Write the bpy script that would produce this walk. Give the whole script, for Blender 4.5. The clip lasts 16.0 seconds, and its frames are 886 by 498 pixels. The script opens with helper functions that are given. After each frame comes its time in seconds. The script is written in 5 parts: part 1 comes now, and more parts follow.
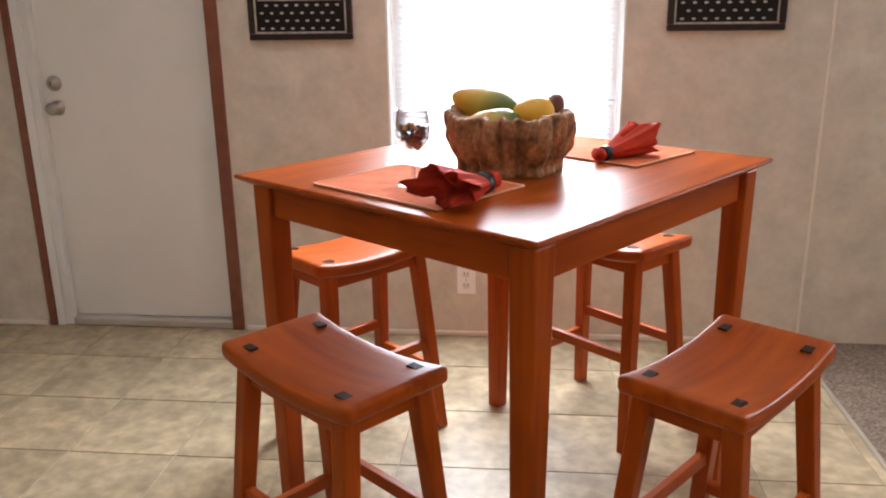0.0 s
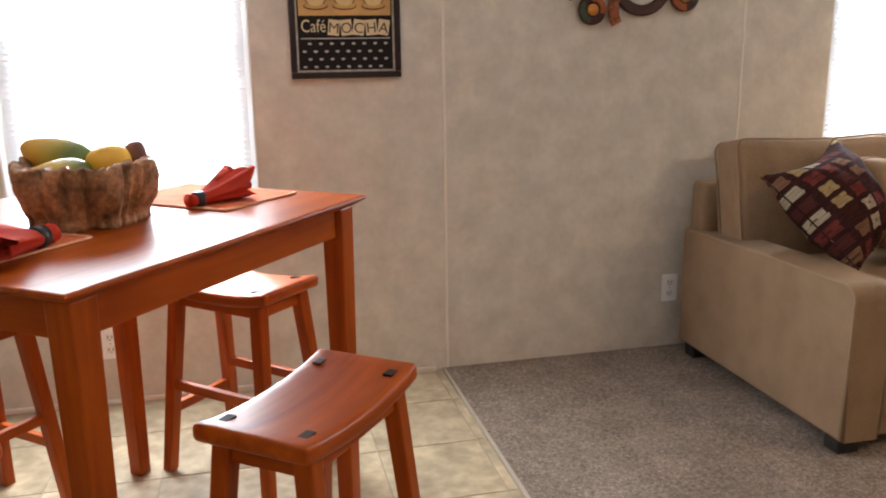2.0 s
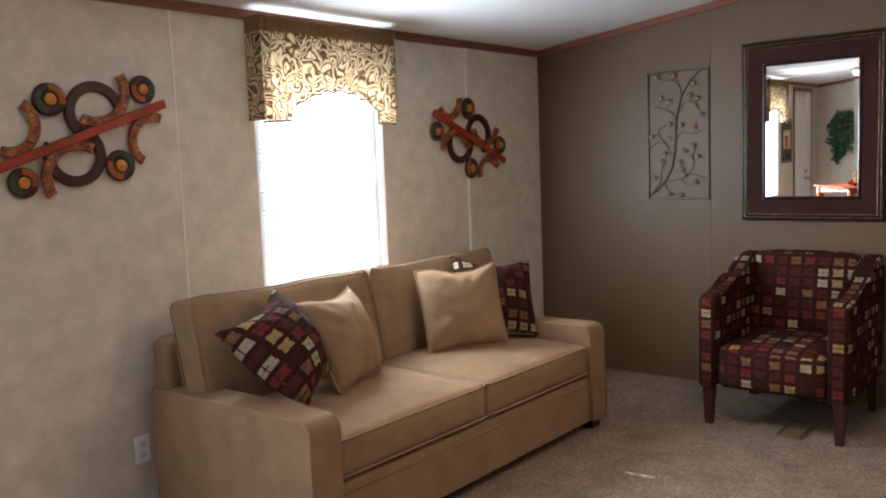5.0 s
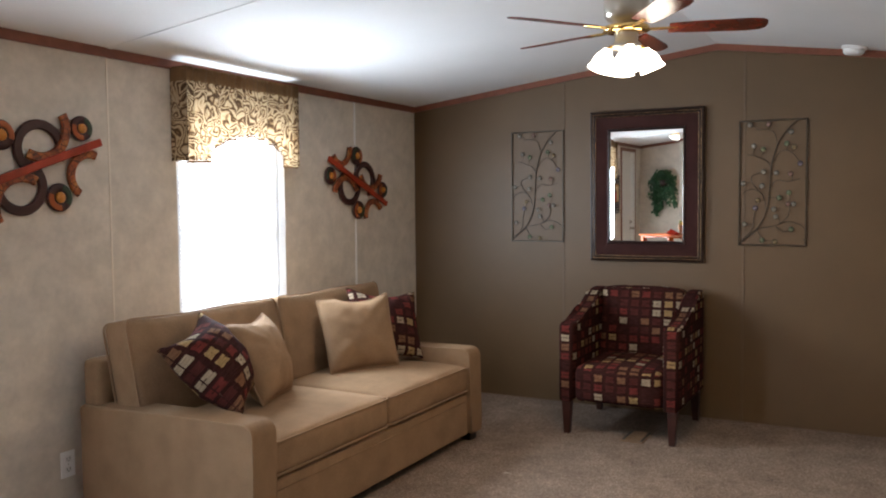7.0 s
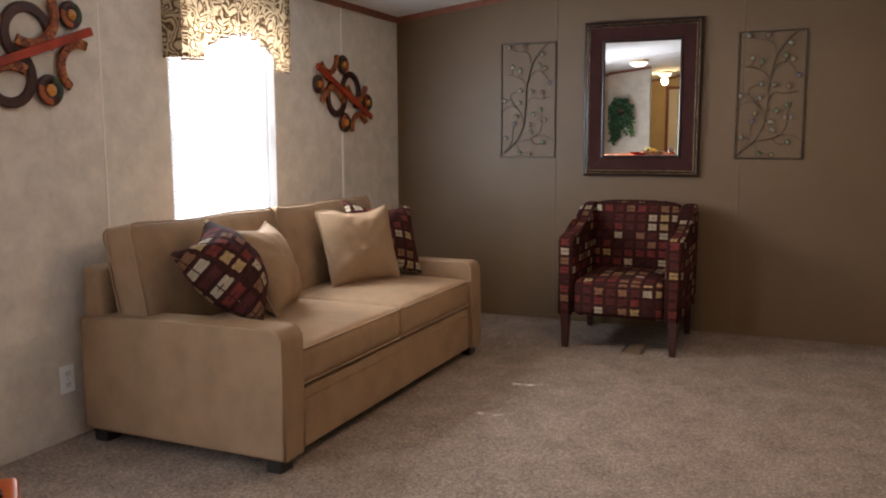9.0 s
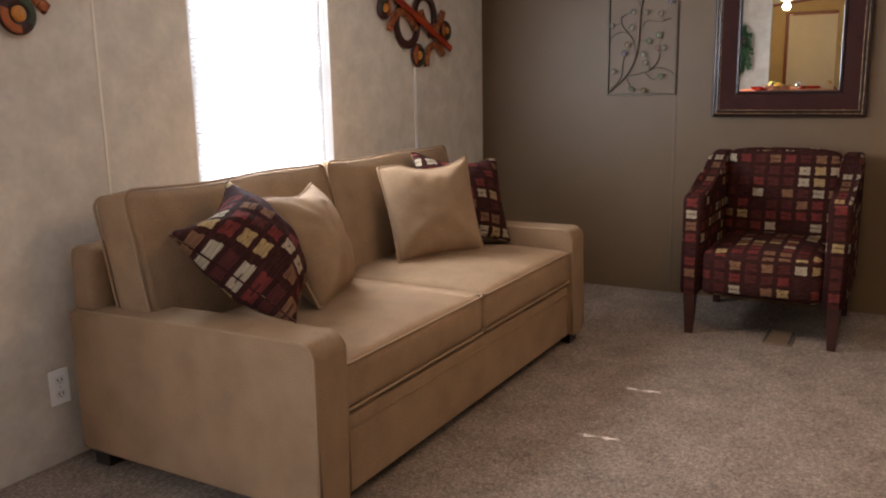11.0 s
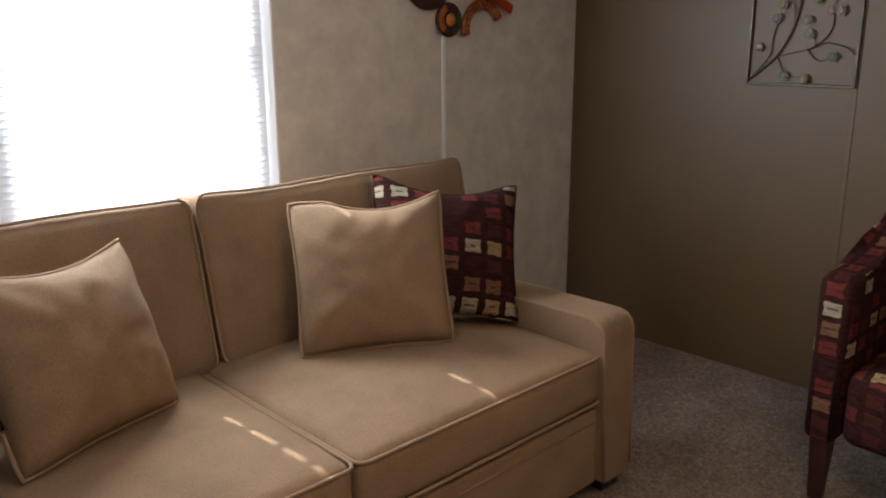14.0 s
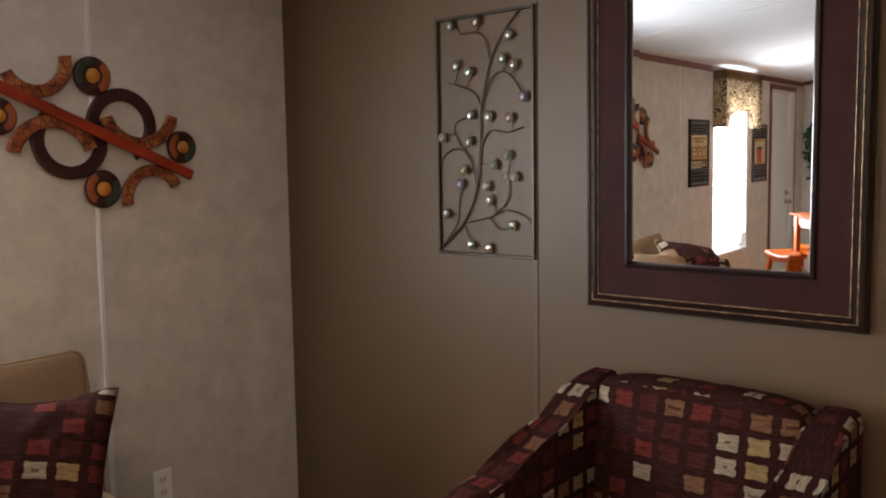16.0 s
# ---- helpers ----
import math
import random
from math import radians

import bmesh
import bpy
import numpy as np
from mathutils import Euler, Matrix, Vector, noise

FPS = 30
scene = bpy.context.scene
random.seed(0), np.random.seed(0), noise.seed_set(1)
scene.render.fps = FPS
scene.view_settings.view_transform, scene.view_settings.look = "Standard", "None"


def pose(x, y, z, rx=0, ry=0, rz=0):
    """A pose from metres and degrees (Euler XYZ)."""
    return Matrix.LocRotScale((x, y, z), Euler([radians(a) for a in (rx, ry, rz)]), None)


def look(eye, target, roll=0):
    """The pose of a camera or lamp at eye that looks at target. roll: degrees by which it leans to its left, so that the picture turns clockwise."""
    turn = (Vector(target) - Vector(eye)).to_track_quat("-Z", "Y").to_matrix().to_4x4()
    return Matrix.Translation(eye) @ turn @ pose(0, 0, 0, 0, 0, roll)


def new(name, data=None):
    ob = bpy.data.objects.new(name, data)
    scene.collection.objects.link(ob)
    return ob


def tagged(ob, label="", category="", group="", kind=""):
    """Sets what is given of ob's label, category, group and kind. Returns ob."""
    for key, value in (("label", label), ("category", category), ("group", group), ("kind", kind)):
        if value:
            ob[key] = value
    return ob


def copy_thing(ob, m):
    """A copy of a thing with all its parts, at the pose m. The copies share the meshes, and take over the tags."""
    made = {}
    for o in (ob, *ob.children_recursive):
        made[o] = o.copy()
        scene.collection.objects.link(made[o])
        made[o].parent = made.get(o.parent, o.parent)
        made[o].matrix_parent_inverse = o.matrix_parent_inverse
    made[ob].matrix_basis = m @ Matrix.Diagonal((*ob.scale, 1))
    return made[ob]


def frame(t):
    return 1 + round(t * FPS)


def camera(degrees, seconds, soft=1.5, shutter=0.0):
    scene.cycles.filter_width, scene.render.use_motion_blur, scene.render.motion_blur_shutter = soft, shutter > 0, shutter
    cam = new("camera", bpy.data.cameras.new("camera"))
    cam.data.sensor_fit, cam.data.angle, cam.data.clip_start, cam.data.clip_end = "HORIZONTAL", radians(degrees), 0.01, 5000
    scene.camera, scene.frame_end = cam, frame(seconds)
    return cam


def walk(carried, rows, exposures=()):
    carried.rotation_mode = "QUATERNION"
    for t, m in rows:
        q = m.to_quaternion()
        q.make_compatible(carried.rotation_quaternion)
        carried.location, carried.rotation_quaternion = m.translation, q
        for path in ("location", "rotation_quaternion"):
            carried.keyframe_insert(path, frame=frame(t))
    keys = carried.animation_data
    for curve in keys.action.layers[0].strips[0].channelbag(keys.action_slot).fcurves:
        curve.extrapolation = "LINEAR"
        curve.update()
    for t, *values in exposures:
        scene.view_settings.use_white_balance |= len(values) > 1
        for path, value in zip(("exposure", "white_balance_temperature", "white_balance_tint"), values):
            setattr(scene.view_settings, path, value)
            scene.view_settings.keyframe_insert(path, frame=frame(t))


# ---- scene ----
cam = camera(56.5, 16.0, soft=2.0)
EXPOSURES = [(0.0, 1.9, 6500, 17), (2.5, 1.86, 6380, 13), (5.0, 1.73, 6150, 12), (8.0, 1.7, 6200, 14), (8.7, 1.71, 6350, 16), (11.0, 1.7, 6450, 18), (12.5, 1.64, 6450, 17), (13.5, 1.5, 6200, 15), (14.0, 1.38, 6150, 14), (14.5, 1.44, 6200, 14), (15.0, 1.54, 6300, 15), (16.0, 1.66, 6500, 17)]
PATH = [
    (0, (0.811, 0.53, 1.278), (0.613, 2.434, 0.699), -0.8),
    (0.5, (0.905, 0.525, 1.261), (0.759, 2.432, 0.677), -0.8),
    (1, (1.002, 0.514, 1.245), (0.969, 2.435, 0.692), -1.0),
    (1.5, (1.07, 0.5, 1.241), (1.26, 2.423, 0.725), -0.6),
    (2, (1.111, 0.513, 1.253), (1.56, 2.405, 0.786), -0.8),
    (2.5, (1.145, 0.523, 1.274), (1.837, 2.355, 0.869), -1.5),
    (3, (1.174, 0.514, 1.298), (2.098, 2.252, 0.944), -2.0),
    (3.5, (1.201, 0.508, 1.324), (2.341, 2.12, 1.007), -2.2),
    (4, (1.212, 0.5, 1.33), (2.534, 1.973, 1.045), -2.4),
    (4.5, (1.186, 0.459, 1.363), (2.622, 1.827, 1.106), -2.6),
    (5, (1.084, 0.404, 1.416), (2.604, 1.687, 1.206), -2.2),
    (5.2, (1.034, 0.357, 1.426), (2.581, 1.61, 1.24), -1.9),
    (7.5, (0.318, 0.352, 1.393), (2.105, 1.24, 1.258), -0.8),
    (8, (0.262, 0.419, 1.331), (2.07, 1.254, 1.153), -1.2),
    (8.5, (0.29, 0.589, 1.263), (2.109, 1.39, 1.033), -0.7),
    (10.8, (1.125, 1.164, 1.218), (2.853, 2.097, 0.841), -0.8),
    (11, (1.221, 1.167, 1.225), (2.918, 2.148, 0.829), -1.1),
    (11.5, (1.486, 1.143, 1.232), (3.07, 2.282, 0.789), -1.5),
    (12, (1.748, 1.212, 1.227), (3.233, 2.452, 0.721), -0.7),
    (12.5, (2.018, 1.281, 1.247), (3.39, 2.622, 0.682), -0.3),
    (13, (2.314, 1.297, 1.25), (3.628, 2.682, 0.654), -0.4),
    (13.5, (2.612, 1.285, 1.279), (3.891, 2.711, 0.704), -0.5),
    (14, (2.899, 1.266, 1.331), (4.234, 2.665, 0.819), -0.3),
    (14.5, (3.151, 1.185, 1.383), (4.548, 2.555, 0.969), -0.5),
    (15, (3.367, 1.046, 1.433), (4.802, 2.403, 1.119), -0.2),
    (15.5, (3.567, 0.989, 1.422), (5.053, 2.308, 1.193), -0.4),
    (16, (3.765, 0.918, 1.422), (5.277, 2.212, 1.226), -0.9),
]
walk(cam, [(t, look(eye, target, roll)) for t, eye, target, roll in PATH], EXPOSURES)

# ---- world and light ----
NORTH, EAST, SOUTH, WEST = 3.565, 5.9, -0.9, -4.4   # inner faces of the outer walls
RIDGE_Y, RIDGE_Z, SLOPE, SLOPE_S = 1.34, 2.4, 0.117, 0.145   # vaulted ceiling, north and south pitch
world = bpy.data.worlds.new("world")
scene.world = world
world.use_nodes = True
wn = world.node_tree
sky = wn.nodes.new("ShaderNodeTexSky")
sky.sky_type, sky.sun_disc = "NISHITA", False
sky.sun_elevation, sky.sun_rotation = radians(48.7), radians(-5.6)
wn.links.new(sky.outputs[0], wn.nodes["Background"].inputs[0])
wn.nodes["Background"].inputs[1].default_value = 0.15
SUN_FROM = Vector((-0.098, 1.0, 1.145)).normalized()
sun = new("sun", bpy.data.lights.new("sun", "SUN"))
sun.data.energy, sun.data.angle, sun.data.color = 5.0, radians(0.5), (1.0, 0.97, 0.93)
sun.matrix_world = look(SUN_FROM * 20, (0, 0, 0))


def area_lamp(name, eye, target, w, h, watts, color):
    lamp = new(name, bpy.data.lights.new(name, "AREA"))
    lamp.data.shape, lamp.data.size, lamp.data.size_y = "RECTANGLE", w, h
    lamp.data.energy, lamp.data.color = watts, color
    lamp.matrix_world = look(eye, target)
    return lamp


WIN_Z0, WIN_Z1 = 0.55, 2.05
WINDOWS = [(0.30, 1.15), (3.50, 4.36)]
DAY = (0.84, 0.94, 1.0)
for (x0, x1), z0 in zip(WINDOWS, (0.70, 1.08)):   # table and sofa hide the feet of both
    xc, zc, h = (x0 + x1) / 2, (z0 + 1.84) / 2, 1.84 - z0
    area_lamp("window_daylight", (xc, NORTH + 0.004, zc), (xc, 0, zc), x1 - x0 - 0.085, h, 20.2 * h, DAY)
    zc = (WIN_Z0 + WIN_Z1) / 2
    area_lamp("sky_glow", (xc, NORTH + 0.056, zc), (xc, 0, zc), x1 - x0 - 0.15, WIN_Z1 - WIN_Z0 - 0.02, 7.5, (0.78, 0.90, 1.0))
FAN = (3.82, 1.325)


def point_lamp(name, at, watts, color, radius):
    lamp = new(name, bpy.data.lights.new(name, "POINT"))
    lamp.data.energy, lamp.data.color, lamp.data.shadow_soft_size = watts, color, radius
    lamp.location = at
    return lamp


def spot_lamp(name, at, target, watts, color, radius):
    lamp = new(name, bpy.data.lights.new(name, "SPOT"))
    lamp.data.energy, lamp.data.color, lamp.data.shadow_soft_size = watts, color, radius
    lamp.data.spot_size, lamp.data.spot_blend = radians(160), 0.4
    lamp.matrix_world = look(at, target)
    return lamp


# ---- materials ----
def mat(name, rgb, rough=0.6, metal=0.0, var=0.12, scale=6.0, fine=0.0, fine_scale=120.0, bump=0.0, bump_scale=150.0, spec=0.5):
    """Principled with coarse and fine colour variation and a fine relief, in object metres."""
    m = bpy.data.materials.new(name)
    m.use_nodes = True
    nt = m.node_tree
    n, l = nt.nodes, nt.links
    b = n["Principled BSDF"]
    b.inputs["Roughness"].default_value, b.inputs["Metallic"].default_value = rough, metal
    b.inputs["Specular IOR Level"].default_value = spec
    co = n.new("ShaderNodeTexCoord")
    big = n.new("ShaderNodeTexNoise")
    big.inputs["Scale"].default_value, big.inputs["Detail"].default_value = scale, 5
    l.new(co.outputs["Object"], big.inputs["Vector"])
    small = n.new("ShaderNodeTexNoise")
    small.inputs["Scale"].default_value, small.inputs["Detail"].default_value = fine_scale, 2
    l.new(co.outputs["Object"], small.inputs["Vector"])
    mix = n.new("ShaderNodeMix")
    mix.data_type = "RGBA"
    mix.inputs[6].default_value = (*[c * (1 - var) for c in rgb], 1)
    mix.inputs[7].default_value = (*[min(1, c * (1 + var)) for c in rgb], 1)
    ramp = n.new("ShaderNodeMapRange")
    ramp.inputs[1].default_value, ramp.inputs[2].default_value = 0.3, 0.7
    l.new(big.outputs[0], ramp.inputs[0])
    l.new(ramp.outputs[0], mix.inputs[0])
    hs = n.new("ShaderNodeHueSaturation")
    l.new(mix.outputs[2], hs.inputs["Color"])
    mr = n.new("ShaderNodeMapRange")
    mr.inputs[1].default_value, mr.inputs[2].default_value = 0.3, 0.7
    mr.inputs[3].default_value, mr.inputs[4].default_value = 1 - fine, 1 + fine
    l.new(small.outputs[0], mr.inputs[0])
    l.new(mr.outputs[0], hs.inputs["Value"])
    l.new(hs.outputs[0], b.inputs["Base Color"])
    if bump:
        bt = n.new("ShaderNodeTexNoise")
        bt.inputs["Scale"].default_value, bt.inputs["Detail"].default_value = bump_scale, 3
        l.new(co.outputs["Object"], bt.inputs["Vector"])
        bp = n.new("ShaderNodeBump")
        bp.inputs["Strength"].default_value, bp.inputs["Distance"].default_value = bump, 0.003
        l.new(bt.outputs[0], bp.inputs["Height"])
        l.new(bp.outputs[0], b.inputs["Normal"])
    return m


def add_random(m, spread):
    """Vary the value from piece to piece."""
    nt = m.node_tree
    hs = next(x for x in nt.nodes if x.bl_idname == "ShaderNodeHueSaturation")
    b = nt.nodes["Principled BSDF"]
    info = nt.nodes.new("ShaderNodeObjectInfo")
    mr = nt.nodes.new("ShaderNodeMapRange")
    mr.inputs[3].default_value, mr.inputs[4].default_value = 1 - spread, 1 + spread
    nt.links.new(info.outputs["Random"], mr.inputs[0])
    h2 = nt.nodes.new("ShaderNodeHueSaturation")
    nt.links.new(hs.outputs[0], h2.inputs["Color"])
    nt.links.new(mr.outputs[0], h2.inputs["Value"])
    nt.links.new(h2.outputs[0], b.inputs["Base Color"])
    # each piece takes its own patch of the pattern
    far = nt.nodes.new("ShaderNodeMath")
    far.operation = "MULTIPLY"
    far.inputs[1].default_value = 61.0
    nt.links.new(info.outputs["Random"], far.inputs[0])
    co = next(x for x in nt.nodes if x.bl_idname == "ShaderNodeTexCoord")
    shift = nt.nodes.new("ShaderNodeVectorMath")
    targets = [k.to_socket for k in nt.links if k.from_node == co]
    nt.links.new(co.outputs["Object"], shift.inputs[0])
    nt.links.new(far.outputs[0], shift.inputs[1])
    for socket in targets:
        nt.links.new(shift.outputs[0], socket)
    return m


def glow(name, rgb, strength):
    m = bpy.data.materials.new(name)
    m.use_nodes = True
    b = m.node_tree.nodes["Principled BSDF"]
    b.inputs["Base Color"].default_value = (0.9, 0.9, 0.88, 1)
    b.inputs["Emission Color"].default_value = (*rgb, 1)
    b.inputs["Emission Strength"].default_value = strength
    return m


M_WALL = mat("cream_wallboard", (0.622, 0.553, 0.464), 0.75, var=0.11, scale=9, fine=0.04, fine_scale=45, bump=0.05)
M_SEAM = mat("cream_batten", (0.77, 0.69, 0.585), 0.6, var=0.04, scale=8)
M_TAUPE = mat("taupe_wallboard", (0.118, 0.070, 0.031), 0.5, var=0.05, scale=5, fine=0.03, bump=0.05)
M_TAUPE_SEAM = mat("taupe_batten", (0.126, 0.078, 0.041), 0.5, var=0.03)
M_CEIL = mat("white_ceiling", (0.80, 0.80, 0.80), 0.8, var=0.02, scale=3, bump=0.25, bump_scale=90)
M_TILE = add_random(mat("beige_tile", (0.385, 0.300, 0.190), 0.40, var=0.24, scale=8, fine=0.2, fine_scale=24, bump=0.06, bump_scale=18, spec=0.4), 0.09)
M_GROUT = mat("grout", (0.36, 0.29, 0.20), 0.9, var=0.1)
M_TRIM = mat("red_brown_trim", (0.20, 0.062, 0.032), 0.45, var=0.15, scale=20)
M_WHITE = mat("white_paint", (0.80, 0.78, 0.75), 0.45, var=0.02)
M_DOOR = mat("white_door", (0.78, 0.75, 0.71), 0.5, var=0.02)
M_CREAMDOOR = mat("cream_door", (0.62, 0.55, 0.42), 0.5, var=0.03)
M_SOFA = mat("tan_upholstery", (0.262, 0.167, 0.096), 0.92, var=0.12, scale=8, fine=0.14, fine_scale=260, bump=0.4, bump_scale=420, spec=0.15)
# sofa tan, lightened for the light a raised edge catches
M_PIPING = mat("tan_piping_lit", (0.288, 0.188, 0.112), 0.92, var=0.05, fine=0.1, fine_scale=300, spec=0.15)
M_DARKWOOD = mat("dark_brown_wood", (0.034, 0.009, 0.006), 0.4, var=0.25, scale=15)
M_BLACK = mat("black_foot", (0.02, 0.017, 0.015), 0.4, var=0.1)
M_PLASTIC = mat("white_plastic", (0.88, 0.87, 0.85), 0.35, var=0.01)
# near black for the shade inside slots that aren't cut
M_SLOT = mat("slot_shade", (0.05, 0.045, 0.04), 0.6)
M_NICKEL = mat("satin_nickel", (0.42, 0.39, 0.34), 0.28, metal=1.0, var=0.05)
M_BRASS = mat("polished_brass", (0.75, 0.50, 0.18), 0.2, metal=1.0, var=0.08)
M_IRON = mat("bronze_iron", (0.075, 0.058, 0.041), 0.4, metal=0.7, var=0.2, scale=30)
M_FRAME = mat("mahogany_frame", (0.036, 0.010, 0.008), 0.55, var=0.2, scale=12, fine=0.1, spec=0.12)
M_EDGE = mat("black_moulding", (0.020, 0.008, 0.006), 0.35, var=0.3, scale=20, spec=0.35)
M_GOLD = mat("worn_gold_line", (0.24, 0.15, 0.07), 0.4, metal=0.4, var=0.85, scale=45)
M_BLADE = mat("cherry_blade", (0.12, 0.022, 0.012), 0.25, var=0.25, scale=14)
M_FAN = mat("fan_motor_metal", (0.45, 0.42, 0.36), 0.3, metal=0.9, var=0.05)
M_SHADE = glow("lit_frosted_glass", (1.0, 0.86, 0.66), 3.4)
M_DOME = glow("lit_white_dome", (1.0, 0.93, 0.80), 0.8)
# orange raised so the base colour carries the window's sheen on the cloth
M_MATCLOTH = mat("orange_placemat", (0.68, 0.165, 0.065), 0.9, var=0.08, scale=20, fine=0.15, fine_scale=400, bump=0.5, bump_scale=500, spec=0.1)
M_HEM = mat("pale_orange_hem", (0.76, 0.38, 0.22), 0.9, var=0.08)
M_NAPKIN = mat("red_napkin", (0.46, 0.035, 0.015), 0.85, var=0.12, scale=15, fine=0.1, fine_scale=300, bump=0.3, bump_scale=300, spec=0.15)
M_RING = mat("black_ring", (0.015, 0.018, 0.022), 0.3)
M_BARK = mat("carved_root_wood", (0.33, 0.16, 0.070), 0.7, var=0.6, scale=30, fine=0.3, fine_scale=100, bump=1.0, bump_scale=80)
M_BEADS = mat("dark_potpourri", (0.085, 0.016, 0.010), 0.55, var=0.5, scale=60)
M_LEMON = mat("lemon_skin", (0.80, 0.42, 0.03), 0.4, var=0.06, scale=12, bump=0.25, bump_scale=160)
M_FIG = mat("dried_pod", (0.20, 0.085, 0.075), 0.7, var=0.3, scale=30)
M_LEAF = mat("ivy_leaf", (0.035, 0.10, 0.04), 0.5, var=0.35, scale=12)
M_RINGWOOD = mat("dark_lacquer_ring", (0.045, 0.014, 0.012), 0.42, spec=0.3, var=0.3, scale=20)
M_BAR = mat("red_lacquer_bar", (0.28, 0.030, 0.008), 0.4, spec=0.3, var=0.35, scale=9)
M_GREEN = mat("green_lacquer", (0.035, 0.05, 0.028), 0.42, spec=0.3, var=0.3, scale=25)
M_ORANGE = mat("orange_lacquer", (0.30, 0.075, 0.018), 0.42, spec=0.3, var=0.25, scale=25)
M_AMBER = mat("amber_boss", (0.52, 0.20, 0.025), 0.3, var=0.2, scale=40)
M_HEADER = mat("brown_valance_header", (0.20, 0.12, 0.055), 0.85, var=0.1, scale=12, fine=0.1)
M_VENT = mat("brown_register", (0.20, 0.13, 0.075), 0.45, metal=0.3, var=0.1)
M_PAPERBLACK = mat("black_print", (0.014, 0.011, 0.010), 0.6, var=0.1, spec=0.15)
M_PAPERPALE = mat("pale_gold_print", (0.62, 0.45, 0.20), 0.6, var=0.12, scale=14)
M_SILVERLINE = mat("tarnished_silver_line", (0.42, 0.38, 0.32), 0.45, metal=0.3, var=0.3, scale=40)
M_PAPERGOLD = mat("gold_print", (0.52, 0.285, 0.085), 0.6, var=0.2, scale=12)
M_PAPERCREAM = mat("cream_print", (0.66, 0.52, 0.30), 0.6, var=0.12, scale=14)
M_DOT = mat("grey_white_print", (0.42, 0.40, 0.37), 0.6, var=0.15, scale=40)
M_PAPERRED = mat("red_print", (0.50, 0.06, 0.03), 0.6, var=0.12, scale=10)
M_COFFEE = mat("coffee_print", (0.16, 0.045, 0.02), 0.6)
M_INK = mat("dark_ink", (0.06, 0.035, 0.02), 0.6)
M_EARTH = mat("dry_earth", (0.22, 0.19, 0.13), 0.95, var=0.2, scale=0.5)


def nodes_of(m):
    return m.node_tree.nodes, m.node_tree.links, m.node_tree.nodes["Principled BSDF"]


def math_node(n, l, op, a, b=None, c=None):
    x = n.new("ShaderNodeMath")
    x.operation = op
    for k, v in enumerate((a, b, c)):
        if v is None:
            continue
        if isinstance(v, (int, float)):
            x.inputs[k].default_value = v
        else:
            l.new(v, x.inputs[k])
    return x.outputs[0]


def vec_node(n, l, op, a, b=None):
    x = n.new("ShaderNodeVectorMath")
    x.operation = op
    l.new(a, x.inputs[0])
    if b is not None:
        if isinstance(b, tuple):
            x.inputs[1].default_value = b
        else:
            l.new(b, x.inputs[1])
    return x.outputs[0]


def noise_node(n, l, vec, scale, detail=3, distortion=0.0):
    x = n.new("ShaderNodeTexNoise")
    x.inputs["Scale"].default_value, x.inputs["Detail"].default_value = scale, detail
    x.inputs["Distortion"].default_value = distortion
    l.new(vec, x.inputs["Vector"])
    return x


def ramp_node(n, l, fac, stops, constant=False):
    x = n.new("ShaderNodeValToRGB")
    if constant:
        x.color_ramp.interpolation = "CONSTANT"
    els = x.color_ramp.elements
    while len(els) < len(stops):
        els.new(0.5)
    for e, (pos, rgb) in zip(els, stops):
        e.position, e.color = pos, (*rgb, 1)
    l.new(fac, x.inputs[0])
    return x.outputs[0]


def wood(name, base, dark, along, rough=0.36):
    """Stained wood: long grain along one axis of the object."""
    m = bpy.data.materials.new(name)
    m.use_nodes = True
    n, l, b = nodes_of(m)
    co = n.new("ShaderNodeTexCoord")
    st = {"x": (2.0, 30.0, 30.0), "y": (30.0, 2.0, 30.0), "z": (30.0, 30.0, 2.0)}[along]
    v = vec_node(n, l, "MULTIPLY", co.outputs["Object"], st)
    g = noise_node(n, l, v, 1.0, 6, 0.6)
    big = noise_node(n, l, co.outputs["Object"], 5.0, 3)
    f = math_node(n, l, "ADD", math_node(n, l, "MULTIPLY", g.outputs[0], 0.65), math_node(n, l, "MULTIPLY", big.outputs[0], 0.35))
    col = ramp_node(n, l, f, [(0.33, dark), (0.66, base)])
    l.new(col, b.inputs["Base Color"])
    b.inputs["Specular IOR Level"].default_value = 0.22
    r = math_node(n, l, "MULTIPLY_ADD", big.outputs[0], 0.16, rough - 0.08)
    l.new(r, b.inputs["Roughness"])
    bp = n.new("ShaderNodeBump")
    bp.inputs["Strength"].default_value, bp.inputs["Distance"].default_value = 0.015, 0.001
    l.new(g.outputs[0], bp.inputs["Height"])
    l.new(bp.outputs[0], b.inputs["Normal"])
    return m


CHERRY, CHERRY_D = (0.47, 0.090, 0.005), (0.27, 0.040, 0.003)
M_WOODX = wood("cherry_stained_wood", CHERRY, CHERRY_D, "x")
M_WOODY = wood("cherry_stained_rail", CHERRY, CHERRY_D, "y")
M_WOODZ = wood("cherry_stained_leg", CHERRY, CHERRY_D, "z")
M_TENON = mat("dark_tenon", (0.030, 0.010, 0.006), 0.55, var=0.2, scale=40, spec=0.15)


